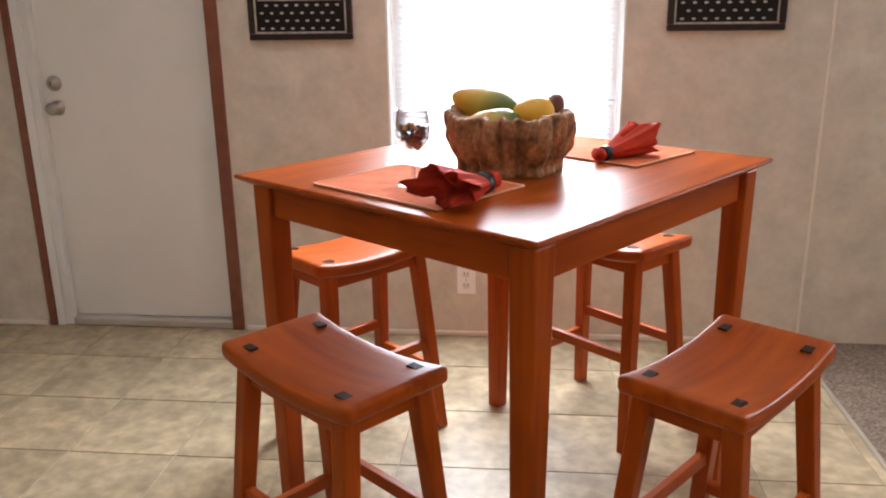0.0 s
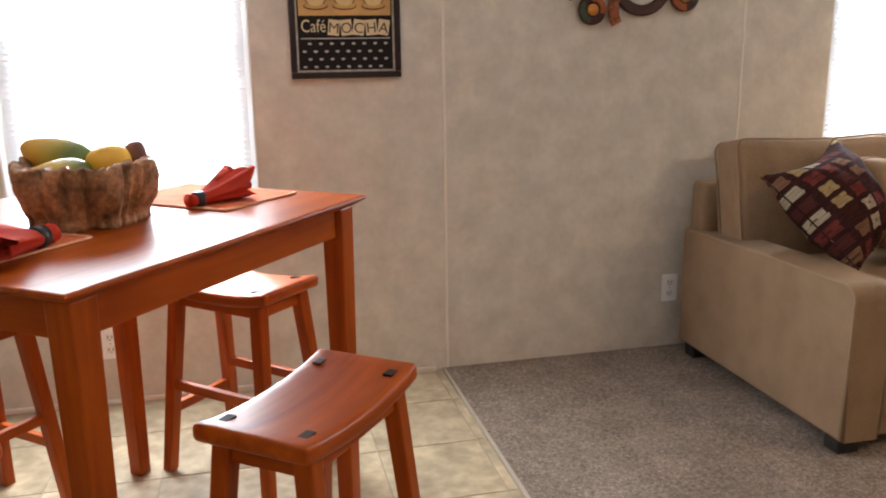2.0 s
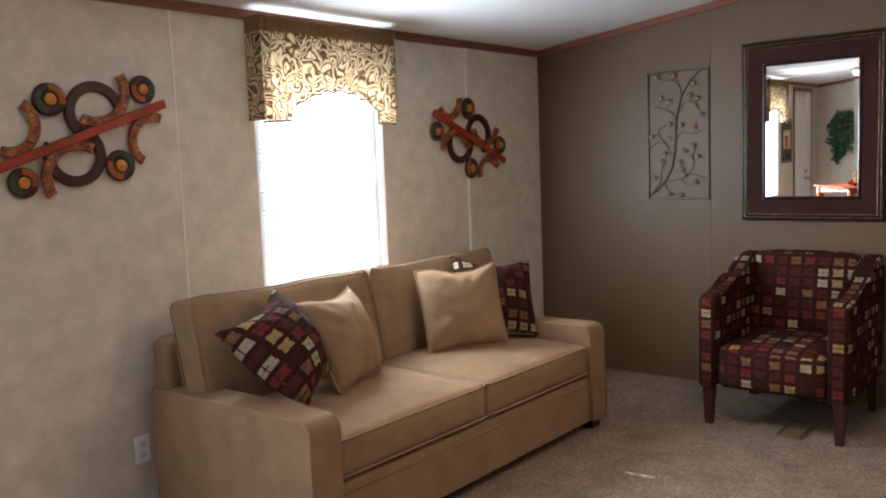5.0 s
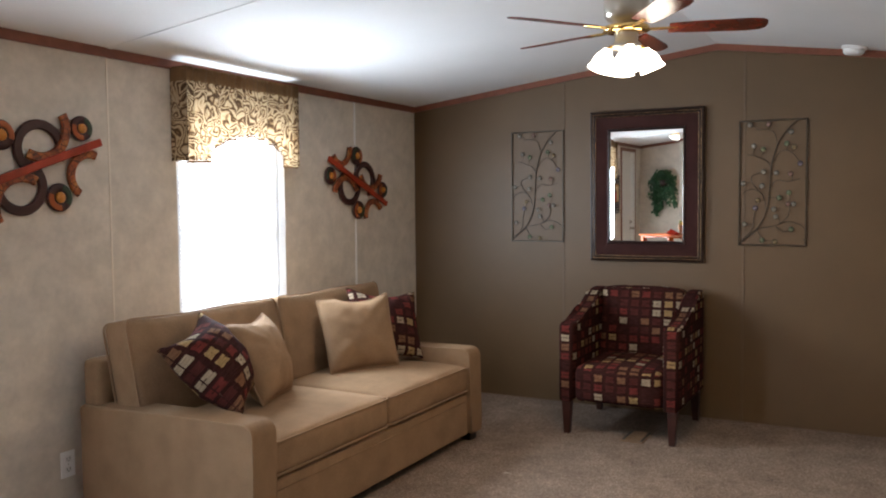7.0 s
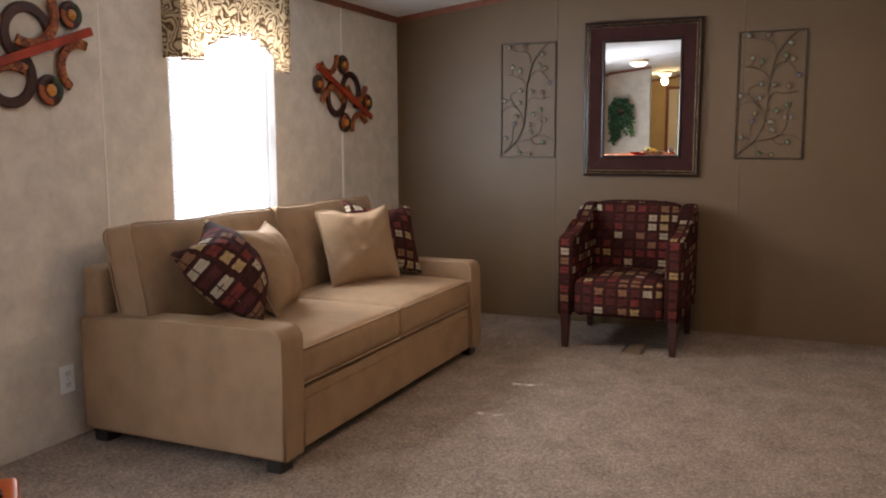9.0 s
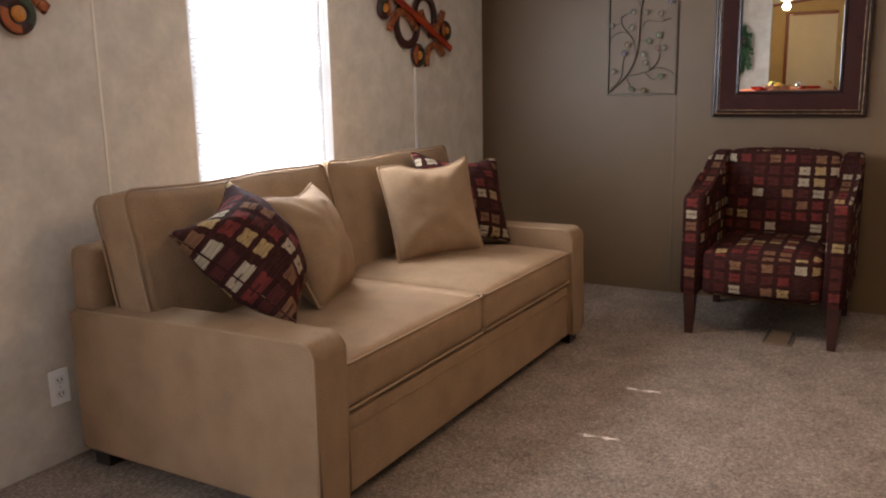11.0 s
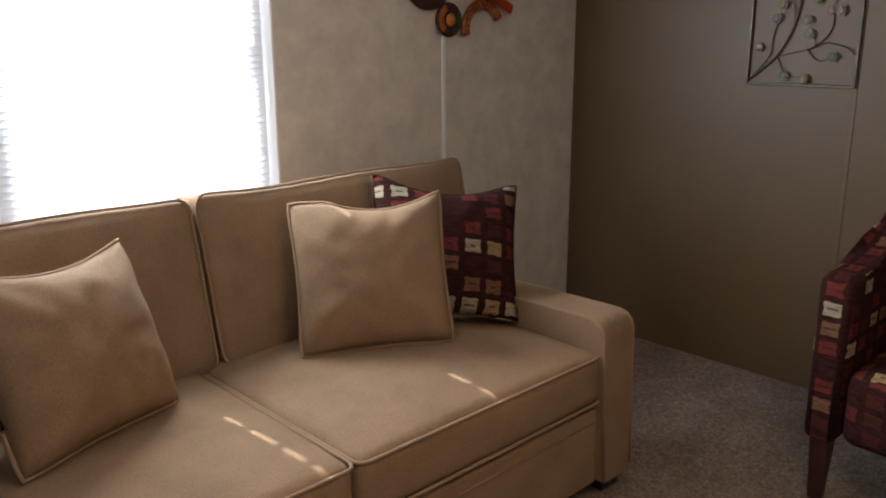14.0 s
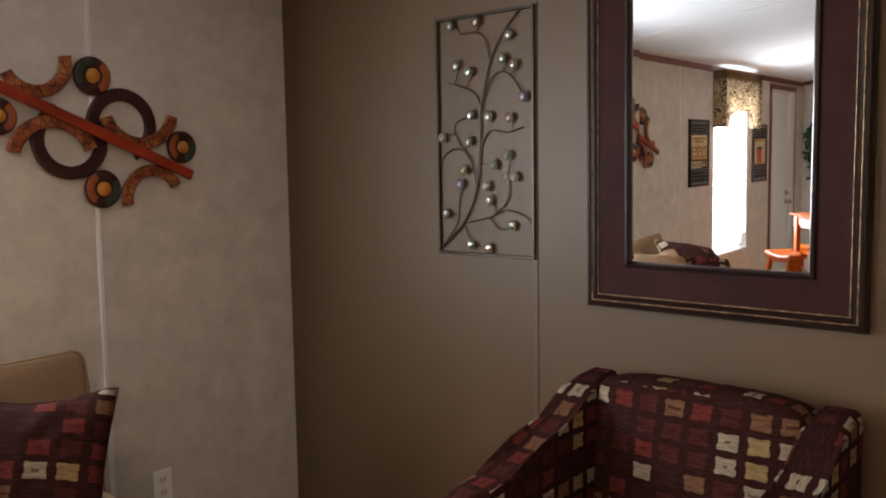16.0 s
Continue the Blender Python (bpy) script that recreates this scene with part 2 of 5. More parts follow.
def carpet():
    m = bpy.data.materials.new("flecked_carpet")
    m.use_nodes = True
    n, l, b = nodes_of(m)
    co = n.new("ShaderNodeTexCoord")
    tuft = noise_node(n, l, co.outputs["Object"], 95.0, 3, 0.6)
    fine = noise_node(n, l, co.outputs["Object"], 260.0, 2)
    big = noise_node(n, l, co.outputs["Object"], 5.5, 4)
    f = math_node(n, l, "ADD", math_node(n, l, "MULTIPLY", tuft.outputs[0], 0.6), math_node(n, l, "MULTIPLY", fine.outputs[0], 0.4))
    f = math_node(n, l, "ADD", f, math_node(n, l, "MULTIPLY_ADD", big.outputs[0], 0.24, -0.12))
    col = ramp_node(n, l, f, [(0.34, (0.12, 0.086, 0.064)), (0.48, (0.20, 0.15, 0.115)), (0.56, (0.265, 0.205, 0.16)), (0.68, (0.37, 0.295, 0.235))])
    l.new(col, b.inputs["Base Color"])
    b.inputs["Roughness"].default_value, b.inputs["Specular IOR Level"].default_value = 0.95, 0.1
    bp = n.new("ShaderNodeBump")
    bp.inputs["Strength"].default_value, bp.inputs["Distance"].default_value = 0.9, 0.006
    l.new(f, bp.inputs["Height"])
    l.new(bp.outputs[0], b.inputs["Normal"])
    return m


M_CARPET = carpet()


def checked_fabric():
    """Woven fabric with loose rows of rounded blocks in cream, gold, tan and red on dark brown."""
    m = bpy.data.materials.new("block_pattern_fabric")
    m.use_nodes = True
    n, l, b = nodes_of(m)
    uv = n.new("ShaderNodeTexCoord").outputs["UV"]
    wob = noise_node(n, l, uv, 30.0, 2)
    fray = noise_node(n, l, vec_node(n, l, "MULTIPLY", uv, (25.0, 260.0, 1.0)), 1.0, 2)
    off = vec_node(n, l, "MULTIPLY", vec_node(n, l, "SUBTRACT", wob.outputs[1], (0.5, 0.5, 0.5)), (0.009, 0.008, 0.0))
    rag = vec_node(n, l, "MULTIPLY", vec_node(n, l, "SUBTRACT", fray.outputs[1], (0.5, 0.5, 0.5)), (0.009, 0.002, 0.0))
    p = vec_node(n, l, "MULTIPLY", vec_node(n, l, "ADD", vec_node(n, l, "ADD", uv, off), rag), (1 / 0.0705, 1 / 0.056, 0.0))
    cell = vec_node(n, l, "FLOOR", p)
    fr = vec_node(n, l, "ABSOLUTE", vec_node(n, l, "SUBTRACT", vec_node(n, l, "FRACTION", p), (0.5, 0.5, 0.0)))
    sx = n.new("ShaderNodeSeparateXYZ")
    l.new(fr, sx.inputs[0])
    # each block is drawn in a little at the middle of its sides
    halfx = math_node(n, l, "MULTIPLY_ADD", sx.outputs[1], 0.17, 0.315)
    halfy = math_node(n, l, "MULTIPLY_ADD", sx.outputs[0], 0.17, 0.315)
    px = math_node(n, l, "POWER", math_node(n, l, "DIVIDE", sx.outputs[0], halfx), 7.0)
    py = math_node(n, l, "POWER", math_node(n, l, "DIVIDE", sx.outputs[1], halfy), 7.0)
    inside = math_node(n, l, "LESS_THAN", math_node(n, l, "ADD", px, py), 1.0)
    wn_ = n.new("ShaderNodeTexWhiteNoise")
    l.new(cell, wn_.inputs["Vector"])
    col = ramp_node(n, l, wn_.outputs[0], [(0.0, (0.30, 0.24, 0.165)), (0.11, (0.27, 0.18, 0.080)), (0.23, (0.150, 0.075, 0.040)), (0.38, (0.118, 0.024, 0.020)), (0.62, (0.062, 0.018, 0.015)), (0.80, (0.038, 0.014, 0.012))], True)
    mix = n.new("ShaderNodeMix")
    mix.data_type = "RGBA"
    l.new(inside, mix.inputs[0])
    mix.inputs[6].default_value = (0.034, 0.0125, 0.0105, 1)
    # a short dark dash woven into the middle of some blocks
    pick = n.new("ShaderNodeSeparateXYZ")
    l.new(wn_.outputs[1], pick.inputs[0])
    dash = math_node(n, l, "MULTIPLY", math_node(n, l, "LESS_THAN", sx.outputs[1], 0.055), math_node(n, l, "LESS_THAN", sx.outputs[0], math_node(n, l, "MULTIPLY_ADD", pick.outputs[1], 0.42, -0.16)))
    dashed = n.new("ShaderNodeMix")
    dashed.data_type = "RGBA"
    l.new(math_node(n, l, "MULTIPLY", dash, 0.75), dashed.inputs[0])
    l.new(col, dashed.inputs[6])
    dashed.inputs[7].default_value = (0.04, 0.015, 0.012, 1)
    l.new(dashed.outputs[2], mix.inputs[7])
    thread = noise_node(n, l, vec_node(n, l, "MULTIPLY", uv, (120.0, 700.0, 1.0)), 1.0, 2)
    streak = noise_node(n, l, vec_node(n, l, "MULTIPLY", uv, (28.0, 190.0, 1.0)), 1.0, 3)
    tone = math_node(n, l, "ADD", math_node(n, l, "MULTIPLY", thread.outputs[0], 0.5), math_node(n, l, "MULTIPLY_ADD", streak.outputs[0], 1.7, -0.18))
    hs = n.new("ShaderNodeHueSaturation")
    l.new(mix.outputs[2], hs.inputs["Color"])
    l.new(tone, hs.inputs["Value"])
    l.new(hs.outputs[0], b.inputs["Base Color"])
    b.inputs["Roughness"].default_value, b.inputs["Specular IOR Level"].default_value = 0.95, 0.04
    bp = n.new("ShaderNodeBump")
    bp.inputs["Strength"].default_value, bp.inputs["Distance"].default_value = 0.35, 0.001
    l.new(thread.outputs[0], bp.inputs["Height"])
    l.new(bp.outputs[0], b.inputs["Normal"])
    return m


M_CHECK = checked_fabric()


def paisley():
    """Swirling brown scrolls on a gold and cream ground; thin enough to let light through."""
    m = bpy.data.materials.new("paisley_fabric")
    m.use_nodes = True
    n, l, b = nodes_of(m)
    co = n.new("ShaderNodeTexCoord").outputs["UV"]
    w = noise_node(n, l, co, 9.0, 1)
    d = vec_node(n, l, "ADD", co, vec_node(n, l, "MULTIPLY", vec_node(n, l, "SUBTRACT", w.outputs[1], (0.5, 0.5, 0.5)), (0.16, 0.16, 0.0)))
    vo = n.new("ShaderNodeTexVoronoi")
    vo.inputs["Scale"].default_value = 15.0
    l.new(d, vo.inputs["Vector"])
    rings = math_node(n, l, "SINE", math_node(n, l, "MULTIPLY", vo.outputs["Distance"], 25.0))
    small = noise_node(n, l, d, 75.0, 2)
    f = math_node(n, l, "ADD", rings, math_node(n, l, "MULTIPLY_ADD", small.outputs[0], 1.5, -0.75))
    f = math_node(n, l, "MULTIPLY_ADD", f, 0.36, 0.5)
    col = ramp_node(n, l, f, [(0.18, (0.085, 0.047, 0.022)), (0.36, (0.22, 0.14, 0.075)), (0.52, (0.42, 0.31, 0.185)), (0.85, (0.55, 0.45, 0.31))])
    l.new(col, b.inputs["Base Color"])
    b.inputs["Roughness"].default_value = 0.75
    tr = n.new("ShaderNodeBsdfTranslucent")
    l.new(col, tr.inputs[0])
    mx = n.new("ShaderNodeMixShader")
    mx.inputs[0].default_value = 0.22
    l.new(b.outputs[0], mx.inputs[1])
    l.new(tr.outputs[0], mx.inputs[2])
    l.new(mx.outputs[0], n["Material Output"].inputs[0])
    return m


M_PAISLEY = paisley()


def sheer(name, rgb, share):
    m = bpy.data.materials.new(name)
    m.use_nodes = True
    n, l, b = nodes_of(m)
    b.inputs["Base Color"].default_value = (*rgb, 1)
    b.inputs["Roughness"].default_value = 0.5
    tr = n.new("ShaderNodeBsdfTranslucent")
    tr.inputs[0].default_value = (*rgb, 1)
    mx = n.new("ShaderNodeMixShader")
    mx.inputs[0].default_value = share
    l.new(b.outputs[0], mx.inputs[1])
    l.new(tr.outputs[0], mx.inputs[2])
    l.new(mx.outputs[0], n["Material Output"].inputs[0])
    return m


M_BLIND = sheer("white_vinyl_slat", (0.9, 0.9, 0.9), 0.6)


def thin_glass(name, tint, gloss):
    m = bpy.data.materials.new(name)
    m.use_nodes = True
    n, l, b = nodes_of(m)
    tr, gl, mx = (n.new(k) for k in ("ShaderNodeBsdfTransparent", "ShaderNodeBsdfGlossy", "ShaderNodeMixShader"))
    tr.inputs[0].default_value = (*tint, 1)
    gl.inputs["Roughness"].default_value = 0.03
    mx.inputs[0].default_value = gloss
    l.new(tr.outputs[0], mx.inputs[1])
    l.new(gl.outputs[0], mx.inputs[2])
    l.new(mx.outputs[0], n["Material Output"].inputs[0])
    return m


M_GLASS = thin_glass("clear_glass", (0.96, 0.97, 0.97), 0.12)
M_JEWELS = [mat(nm, c, 0.2, metal=0.25, var=0.35, scale=70, spec=1.0) for nm, c in (("clear_bead", (0.22, 0.195, 0.155)), ("green_bead", (0.15, 0.175, 0.10)), ("amber_bead", (0.23, 0.17, 0.09)), ("rose_bead", (0.22, 0.13, 0.105)), ("violet_bead", (0.16, 0.135, 0.17)))]
M_MIRROR = bpy.data.materials.new("mirror_silver")
M_MIRROR.use_nodes = True
for key, val in (("Base Color", (0.86, 0.87, 0.86, 1)), ("Metallic", 1.0), ("Roughness", 0.01)):
    M_MIRROR.node_tree.nodes["Principled BSDF"].inputs[key].default_value = val


def mosaic():
    m = bpy.data.materials.new("crackled_copper_mosaic")
    m.use_nodes = True
    n, l, b = nodes_of(m)
    co = n.new("ShaderNodeTexCoord").outputs["Object"]
    vo = n.new("ShaderNodeTexVoronoi")
    vo.feature = "DISTANCE_TO_EDGE"
    vo.inputs["Scale"].default_value = 36.0
    l.new(co, vo.inputs["Vector"])
    edge = math_node(n, l, "GREATER_THAN", vo.outputs["Distance"], 0.05)
    big = noise_node(n, l, co, 18.0, 3)
    col = ramp_node(n, l, big.outputs[0], [(0.32, (0.14, 0.030, 0.011)), (0.50, (0.32, 0.085, 0.024)), (0.72, (0.45, 0.19, 0.050))])
    mix = n.new("ShaderNodeMix")
    mix.data_type = "RGBA"
    l.new(edge, mix.inputs[0])
    mix.inputs[6].default_value = (0.07, 0.022, 0.012, 1)
    l.new(col, mix.inputs[7])
    l.new(mix.outputs[2], b.inputs["Base Color"])
    b.inputs["Roughness"].default_value, b.inputs["Specular IOR Level"].default_value = 0.42, 0.3
    return m


M_MOSAIC = mosaic()


def mango_skin():
    m = bpy.data.materials.new("mango_skin")
    m.use_nodes = True
    n, l, b = nodes_of(m)
    co = n.new("ShaderNodeTexCoord").outputs["Object"]
    sx = n.new("ShaderNodeSeparateXYZ")
    l.new(co, sx.inputs[0])
    big = noise_node(n, l, co, 14.0, 3)
    f = math_node(n, l, "ADD", math_node(n, l, "MULTIPLY_ADD", sx.outputs[0], 7.0, 0.3), math_node(n, l, "MULTIPLY", big.outputs[0], 0.4))
    l.new(ramp_node(n, l, f, [(0.2, (0.66, 0.34, 0.03)), (0.55, (0.50, 0.36, 0.05)), (0.85, (0.12, 0.17, 0.03))]), b.inputs["Base Color"])
    b.inputs["Roughness"].default_value = 0.35
    return m


M_MANGO = mango_skin()


# ---- mesh helpers ----
def box(bm, x0, x1, y0, y1, z0, z1, bevel=0.0, seg=2):
    vs = bmesh.ops.create_cube(bm, size=1.0, matrix=Matrix.Translation(((x0 + x1) / 2, (y0 + y1) / 2, (z0 + z1) / 2)) @ Matrix.Diagonal((x1 - x0, y1 - y0, z1 - z0, 1)))["verts"]
    if bevel:
        es = list({e for v in vs for e in v.link_edges})
        bmesh.ops.bevel(bm, geom=es, offset=bevel, segments=seg, profile=0.5, affect="EDGES", clamp_overlap=True)
    return bm


def fresh():
    return bmesh.new()


def boxed(*args, **kw):
    return box(bmesh.new(), *args, **kw)


def box_uv(bm, turn=False):
    """Box-projected texture coordinates in metres."""
    lay = bm.loops.layers.uv.verify()
    bm.normal_update()
    for f in bm.faces:
        a = [abs(c) for c in f.normal]
        k = a.index(max(a))
        for lo in f.loops:
            c = lo.vert.co
            lo[lay].uv = ((c.y, c.z), (c.x, c.z), (c.x, c.y))[k]
            if k == 2 and turn:
                lo[lay].uv = (c.y, c.x)


def part(name, bm, material, parent=None, label="", smooth=False, pose_m=None, uv=False, turn=False):
    """One bmesh as one mesh object, under a thing or a part."""
    me = bpy.data.meshes.new(name)
    bmesh.ops.recalc_face_normals(bm, faces=bm.faces)
    if uv:
        box_uv(bm, turn)
    bm.to_mesh(me)
    bm.free()
    for mm in (material if isinstance(material, (list, tuple)) else [material]):
        me.materials.append(mm)
    if smooth:
        me.shade_smooth()
    ob = new(name, me)
    if parent:
        ob.parent = parent
    if pose_m is not None:
        ob.matrix_basis = pose_m
    if label:
        ob["label"] = label
    return ob


def thing(name, at, label, category, group="", turn=0.0):
    ob = new(name)
    ob.empty_display_size = 0.1
    ob.matrix_basis = pose(*at, 0, 0, turn)
    return tagged(ob, label, category, group)


def structure(name, bm, material, label, category, smooth=False):
    return tagged(part(name, bm, material, smooth=smooth), label, category, kind="structure")


def ceil_z(y):
    return RIDGE_Z - (SLOPE * (y - RIDGE_Y) if y > RIDGE_Y else SLOPE_S * (RIDGE_Y - y))


def soft_box(hx, hy, hz, r, crown=0.0, crown_y=0.0, n=9, sag=None):
    """An upholstered block round the origin: rounded edges, its top crowned and its front and back filled out."""
    def axis(h):
        inner = list(np.linspace(-h + r, h - r, n))
        return [-h, -h + r * 0.12, -h + r * 0.45] + inner + [h - r * 0.45, h - r * 0.12, h]
    bm = bmesh.new()
    half = (hx, hy, hz)
    for k in range(3):
        u, v = [a for a in range(3) if a != k]
        au, av = axis(half[u]), axis(half[v])
        for s in (-1, 1):
            grid = []
            for a in au:
                row = []
                for b_ in av:
                    c = [0.0, 0.0, 0.0]
                    c[k], c[u], c[v] = s * half[k], a, b_
                    row.append(bm.verts.new(c))
                grid.append(row)
            for i in range(len(au) - 1):
                for j in range(len(av) - 1):
                    bm.faces.new((grid[i][j], grid[i + 1][j], grid[i + 1][j + 1], grid[i][j + 1]))
    bmesh.ops.remove_doubles(bm, verts=bm.verts, dist=1e-5)
    for v in bm.verts:
        p = v.co.copy()
        q = Vector([max(-half[k] + r, min(half[k] - r, p[k])) for k in range(3)])
        d = p - q
        if d.length > 1e-9:
            p = q + d.normalized() * r
        fx, fy, fz = p.x / hx, p.y / hy, p.z / hz
        if crown:
            p.z += math.copysign(crown, p.z) * abs(fz) * max(0, 1 - fx * fx) * max(0, 1 - fy * fy) if p.z > 0 else 0
        if crown_y:
            p.y += crown_y * fy * max(0, 1 - fx * fx) * max(0, 1 - fz * fz)
        if sag:
            p += sag(fx, fy, fz)
        v.co = p
    return bm


def tube(points, r, closed=False, sides=6, bm=None, taper=None):
    """A round cord swept along points."""
    bm = bm or bmesh.new()
    pts = [Vector(p) for p in points]
    n = len(pts)
    rings = []
    up = Vector((0, 0, 1))
    for i, p in enumerate(pts):
        a = pts[(i - 1) % n] if closed or i else p
        b = pts[(i + 1) % n] if closed or i < n - 1 else p
        t = (b - a).normalized()
        if abs(t.dot(up)) > 0.98:
            up = Vector((1, 0, 0))
        s = t.cross(up).normalized()
        up = s.cross(t).normalized()
        rr = r * (taper(i / max(1, n - 1)) if taper else 1)
        rings.append([bm.verts.new(p + rr * (math.cos(k * math.tau / sides) * s + math.sin(k * math.tau / sides) * up)) for k in range(sides)])
    for i in range(n if closed else n - 1):
        A, B = rings[i], rings[(i + 1) % n]
        for k in range(sides):
            bm.faces.new((A[k], A[(k + 1) % sides], B[(k + 1) % sides], B[k]))
    if not closed:
        bm.faces.new(rings[0])
        bm.faces.new(list(reversed(rings[-1])))
    return bm


def spline(ctrl, steps=8):
    """A smooth line through control points."""
    c = [Vector(p) for p in ctrl]
    c = [c[0]] + c + [c[-1]]
    out = []
    for i in range(1, len(c) - 2):
        for k in range(steps):
            t = k / steps
            out.append(0.5 * ((2 * c[i]) + (c[i + 1] - c[i - 1]) * t + (2 * c[i - 1] - 5 * c[i] + 4 * c[i + 1] - c[i + 2]) * t * t + (3 * c[i] - c[i - 1] - 3 * c[i + 1] + c[i + 2]) * t ** 3))
    out.append(c[-2])
    return out


def lathe(profile, seg=24, wob=None, bm=None):
    """A turned shape from (radius, height) pairs."""
    bm = bm or bmesh.new()
    rows = []
    for r, z in profile:
        row = []
        for k in range(seg):
            a = k * math.tau / seg
            rr, zz = (wob(a, r, z) if wob else (r, z))
            row.append(bm.verts.new((rr * math.cos(a), rr * math.sin(a), zz)))
        rows.append(row)
    for A, B in zip(rows, rows[1:]):
        for k in range(seg):
            bm.faces.new((A[k], A[(k + 1) % seg], B[(k + 1) % seg], B[k]))
    if profile[0][0] > 1e-4:
        bm.faces.new(list(reversed(rows[0])))
    if profile[-1][0] > 1e-4:
        bm.faces.new(rows[-1])
    bmesh.ops.remove_doubles(bm, verts=bm.verts, dist=1e-6)
    return bm


def prism(bm, poly, axis, a, b):
    """A polygon pushed from a to b along an axis (0, 1 or 2); poly holds the other two coordinates in order."""
    def at(p, q):
        c = list(p)
        c.insert(axis, q)
        return bm.verts.new(c)
    A, B = [at(p, a) for p in poly], [at(p, b) for p in poly]
    bm.faces.new(A)
    bm.faces.new(list(reversed(B)))
    for i in range(len(poly)):
        j = (i + 1) % len(poly)
        bm.faces.new((A[i], B[i], B[j], A[j]))
    return bm


def basis(centre, ex, ey):
    """A pose from a centre and two directions in the thing's plane."""
    x = Vector(ex).normalized()
    z = x.cross(Vector(ey)).normalized()
    y = z.cross(x)
    m = Matrix((x, y, z)).transposed().to_4x4()
    m.translation = centre
    return m


# ---- setting ----
T = 0.12
DOOR = (-1.10, -0.355)
bm = fresh()
xs = [WEST - T]
for x0, x1 in [DOOR] + WINDOWS:
    box(bm, xs[-1], x0, NORTH, NORTH + T, 0, 2.3)
    xs.append(x1)
    z1 = 2.03 if x0 < 0 else WIN_Z1
    box(bm, x0, x1, NORTH, NORTH + T, z1, 2.3)
    if x0 > 0:
        box(bm, x0, x1, NORTH, NORTH + T, 0, WIN_Z0)
box(bm, xs[-1], EAST + 2.6, NORTH, NORTH + T, 0, 2.3)
structure("wall_north", bm, M_WALL, "cream mottled vinyl wallboard wall with two windows", "wall")
HALL_Y = 0.19
bm = fresh()
box(bm, EAST, EAST + T, HALL_Y, NORTH, 0, 2.6)
box(bm, EAST, EAST + T, SOUTH, HALL_Y, 2.055, 2.6)
structure("wall_east", bm, M_TAUPE, "dark taupe accent wall with a passage at its end", "wall")
structure("wall_south", boxed(WEST - T, EAST + 2.6, SOUTH - T, SOUTH, 0, 2.3), M_WALL, "cream wallboard wall behind the walk", "wall")
structure("wall_west", boxed(WEST - T, WEST, SOUTH, NORTH, 0, 2.6), mat("ochre_wallboard", (0.50, 0.36, 0.17), 0.7, var=0.06), "ochre wallboard wall at the kitchen end", "wall")
structure("wall_partition", boxed(-1.62, -1.5, 2.77, NORTH, 0, 2.35), M_WALL, "short cream partition wall beside the door", "wall")
structure("wall_hall", boxed(EAST + 2.5, EAST + 2.6, SOUTH, NORTH, 0, 2.6), mat("ochre_panel_wall", (0.42, 0.29, 0.13), 0.6, var=0.06), "ochre panelled hallway end wall", "wall")
bm = fresh()
for y0, y1 in [(SOUTH - T, RIDGE_Y), (RIDGE_Y, NORTH + T)]:
    c = []
    for x in (WEST - T, EAST + 2.6):
        for y in (y0, y1):
            for dz in (0, 0.1):
                c.append(bm.verts.new((x, y, ceil_z(y) + dz)))
    for f in [(0, 2, 6, 4), (1, 5, 7, 3), (0, 1, 3, 2), (4, 6, 7, 5), (0, 4, 5, 1), (2, 3, 7, 6)]:
        bm.faces.new([c[k] for k in f])
structure("ceiling", bm, M_CEIL, "white textured vaulted ceiling", "ceiling")
bm = fresh()
for x in (-2.98, 0.07, 3.1):
    for y0, y1 in [(SOUTH, RIDGE_Y), (RIDGE_Y, NORTH - 0.01)]:
        zs = ceil_z(y0), ceil_z(y1)
        prism(bm, [(y0, zs[0] - 0.004), (y1, zs[1] - 0.004), (y1, zs[1] + 0.01), (y0, zs[0] + 0.01)], 0, x - 0.012, x + 0.012)
structure("ceiling_batten_trim", bm, M_CEIL, "narrow white ceiling joint strips", "trim")
structure("ground", boxed(-800, 800, -800, 800, -0.5, -0.3), M_EARTH, "dry ground outside the house", "ground")
CARPET_X = 1.825
structure("subfloor", boxed(WEST - T, CARPET_X, SOUTH - T, NORTH + T, -0.1, -0.003), M_GROUT, "beige grout bed of the tiled floor", "floor")
structure("floor_carpet", boxed(CARPET_X + 0.013, EAST + 2.6, SOUTH - T, NORTH + T, -0.1, 0.006), M_CARPET, "brown and beige flecked cut pile carpet", "carpet")
structure("threshold_trim", boxed(CARPET_X, CARPET_X + 0.013, SOUTH, NORTH, -0.05, 0.008, bevel=0.003), mat("beige_edge_strip", (0.36, 0.30, 0.22), 0.5, var=0.08), "beige edge strip between tile and carpet", "trim")

# battens over the wallboard joints
bm = fresh()
for x in (-2.2, 1.847, 3.092):
    box(bm, x - 0.0055, x + 0.0055, NORTH - 0.004, NORTH + 0.01, 0.006, 2.11, bevel=0.0015, seg=1)
structure("batten_trim_north", bm, M_SEAM, "cream joint battens on the wallboard", "trim")
structure("batten_trim_corner", boxed(5.098 - 0.0085, 5.098 + 0.0085, NORTH - 0.007, NORTH + 0.01, 0.006, 2.11, bevel=0.002, seg=1), M_WHITE, "white joint batten near the corner", "trim")
bm = fresh()
for y in (2.362, 1.171):
    box(bm, EAST - 0.003, EAST + 0.01, y - 0.008, y + 0.008, 0.006, ceil_z(y) - 0.03, bevel=0.001, seg=1)
box(bm, EAST - 0.004, EAST + T + 0.004, HALL_Y - 0.012, HALL_Y + 0.004, 0.006, 2.055, bevel=0.002, seg=1)
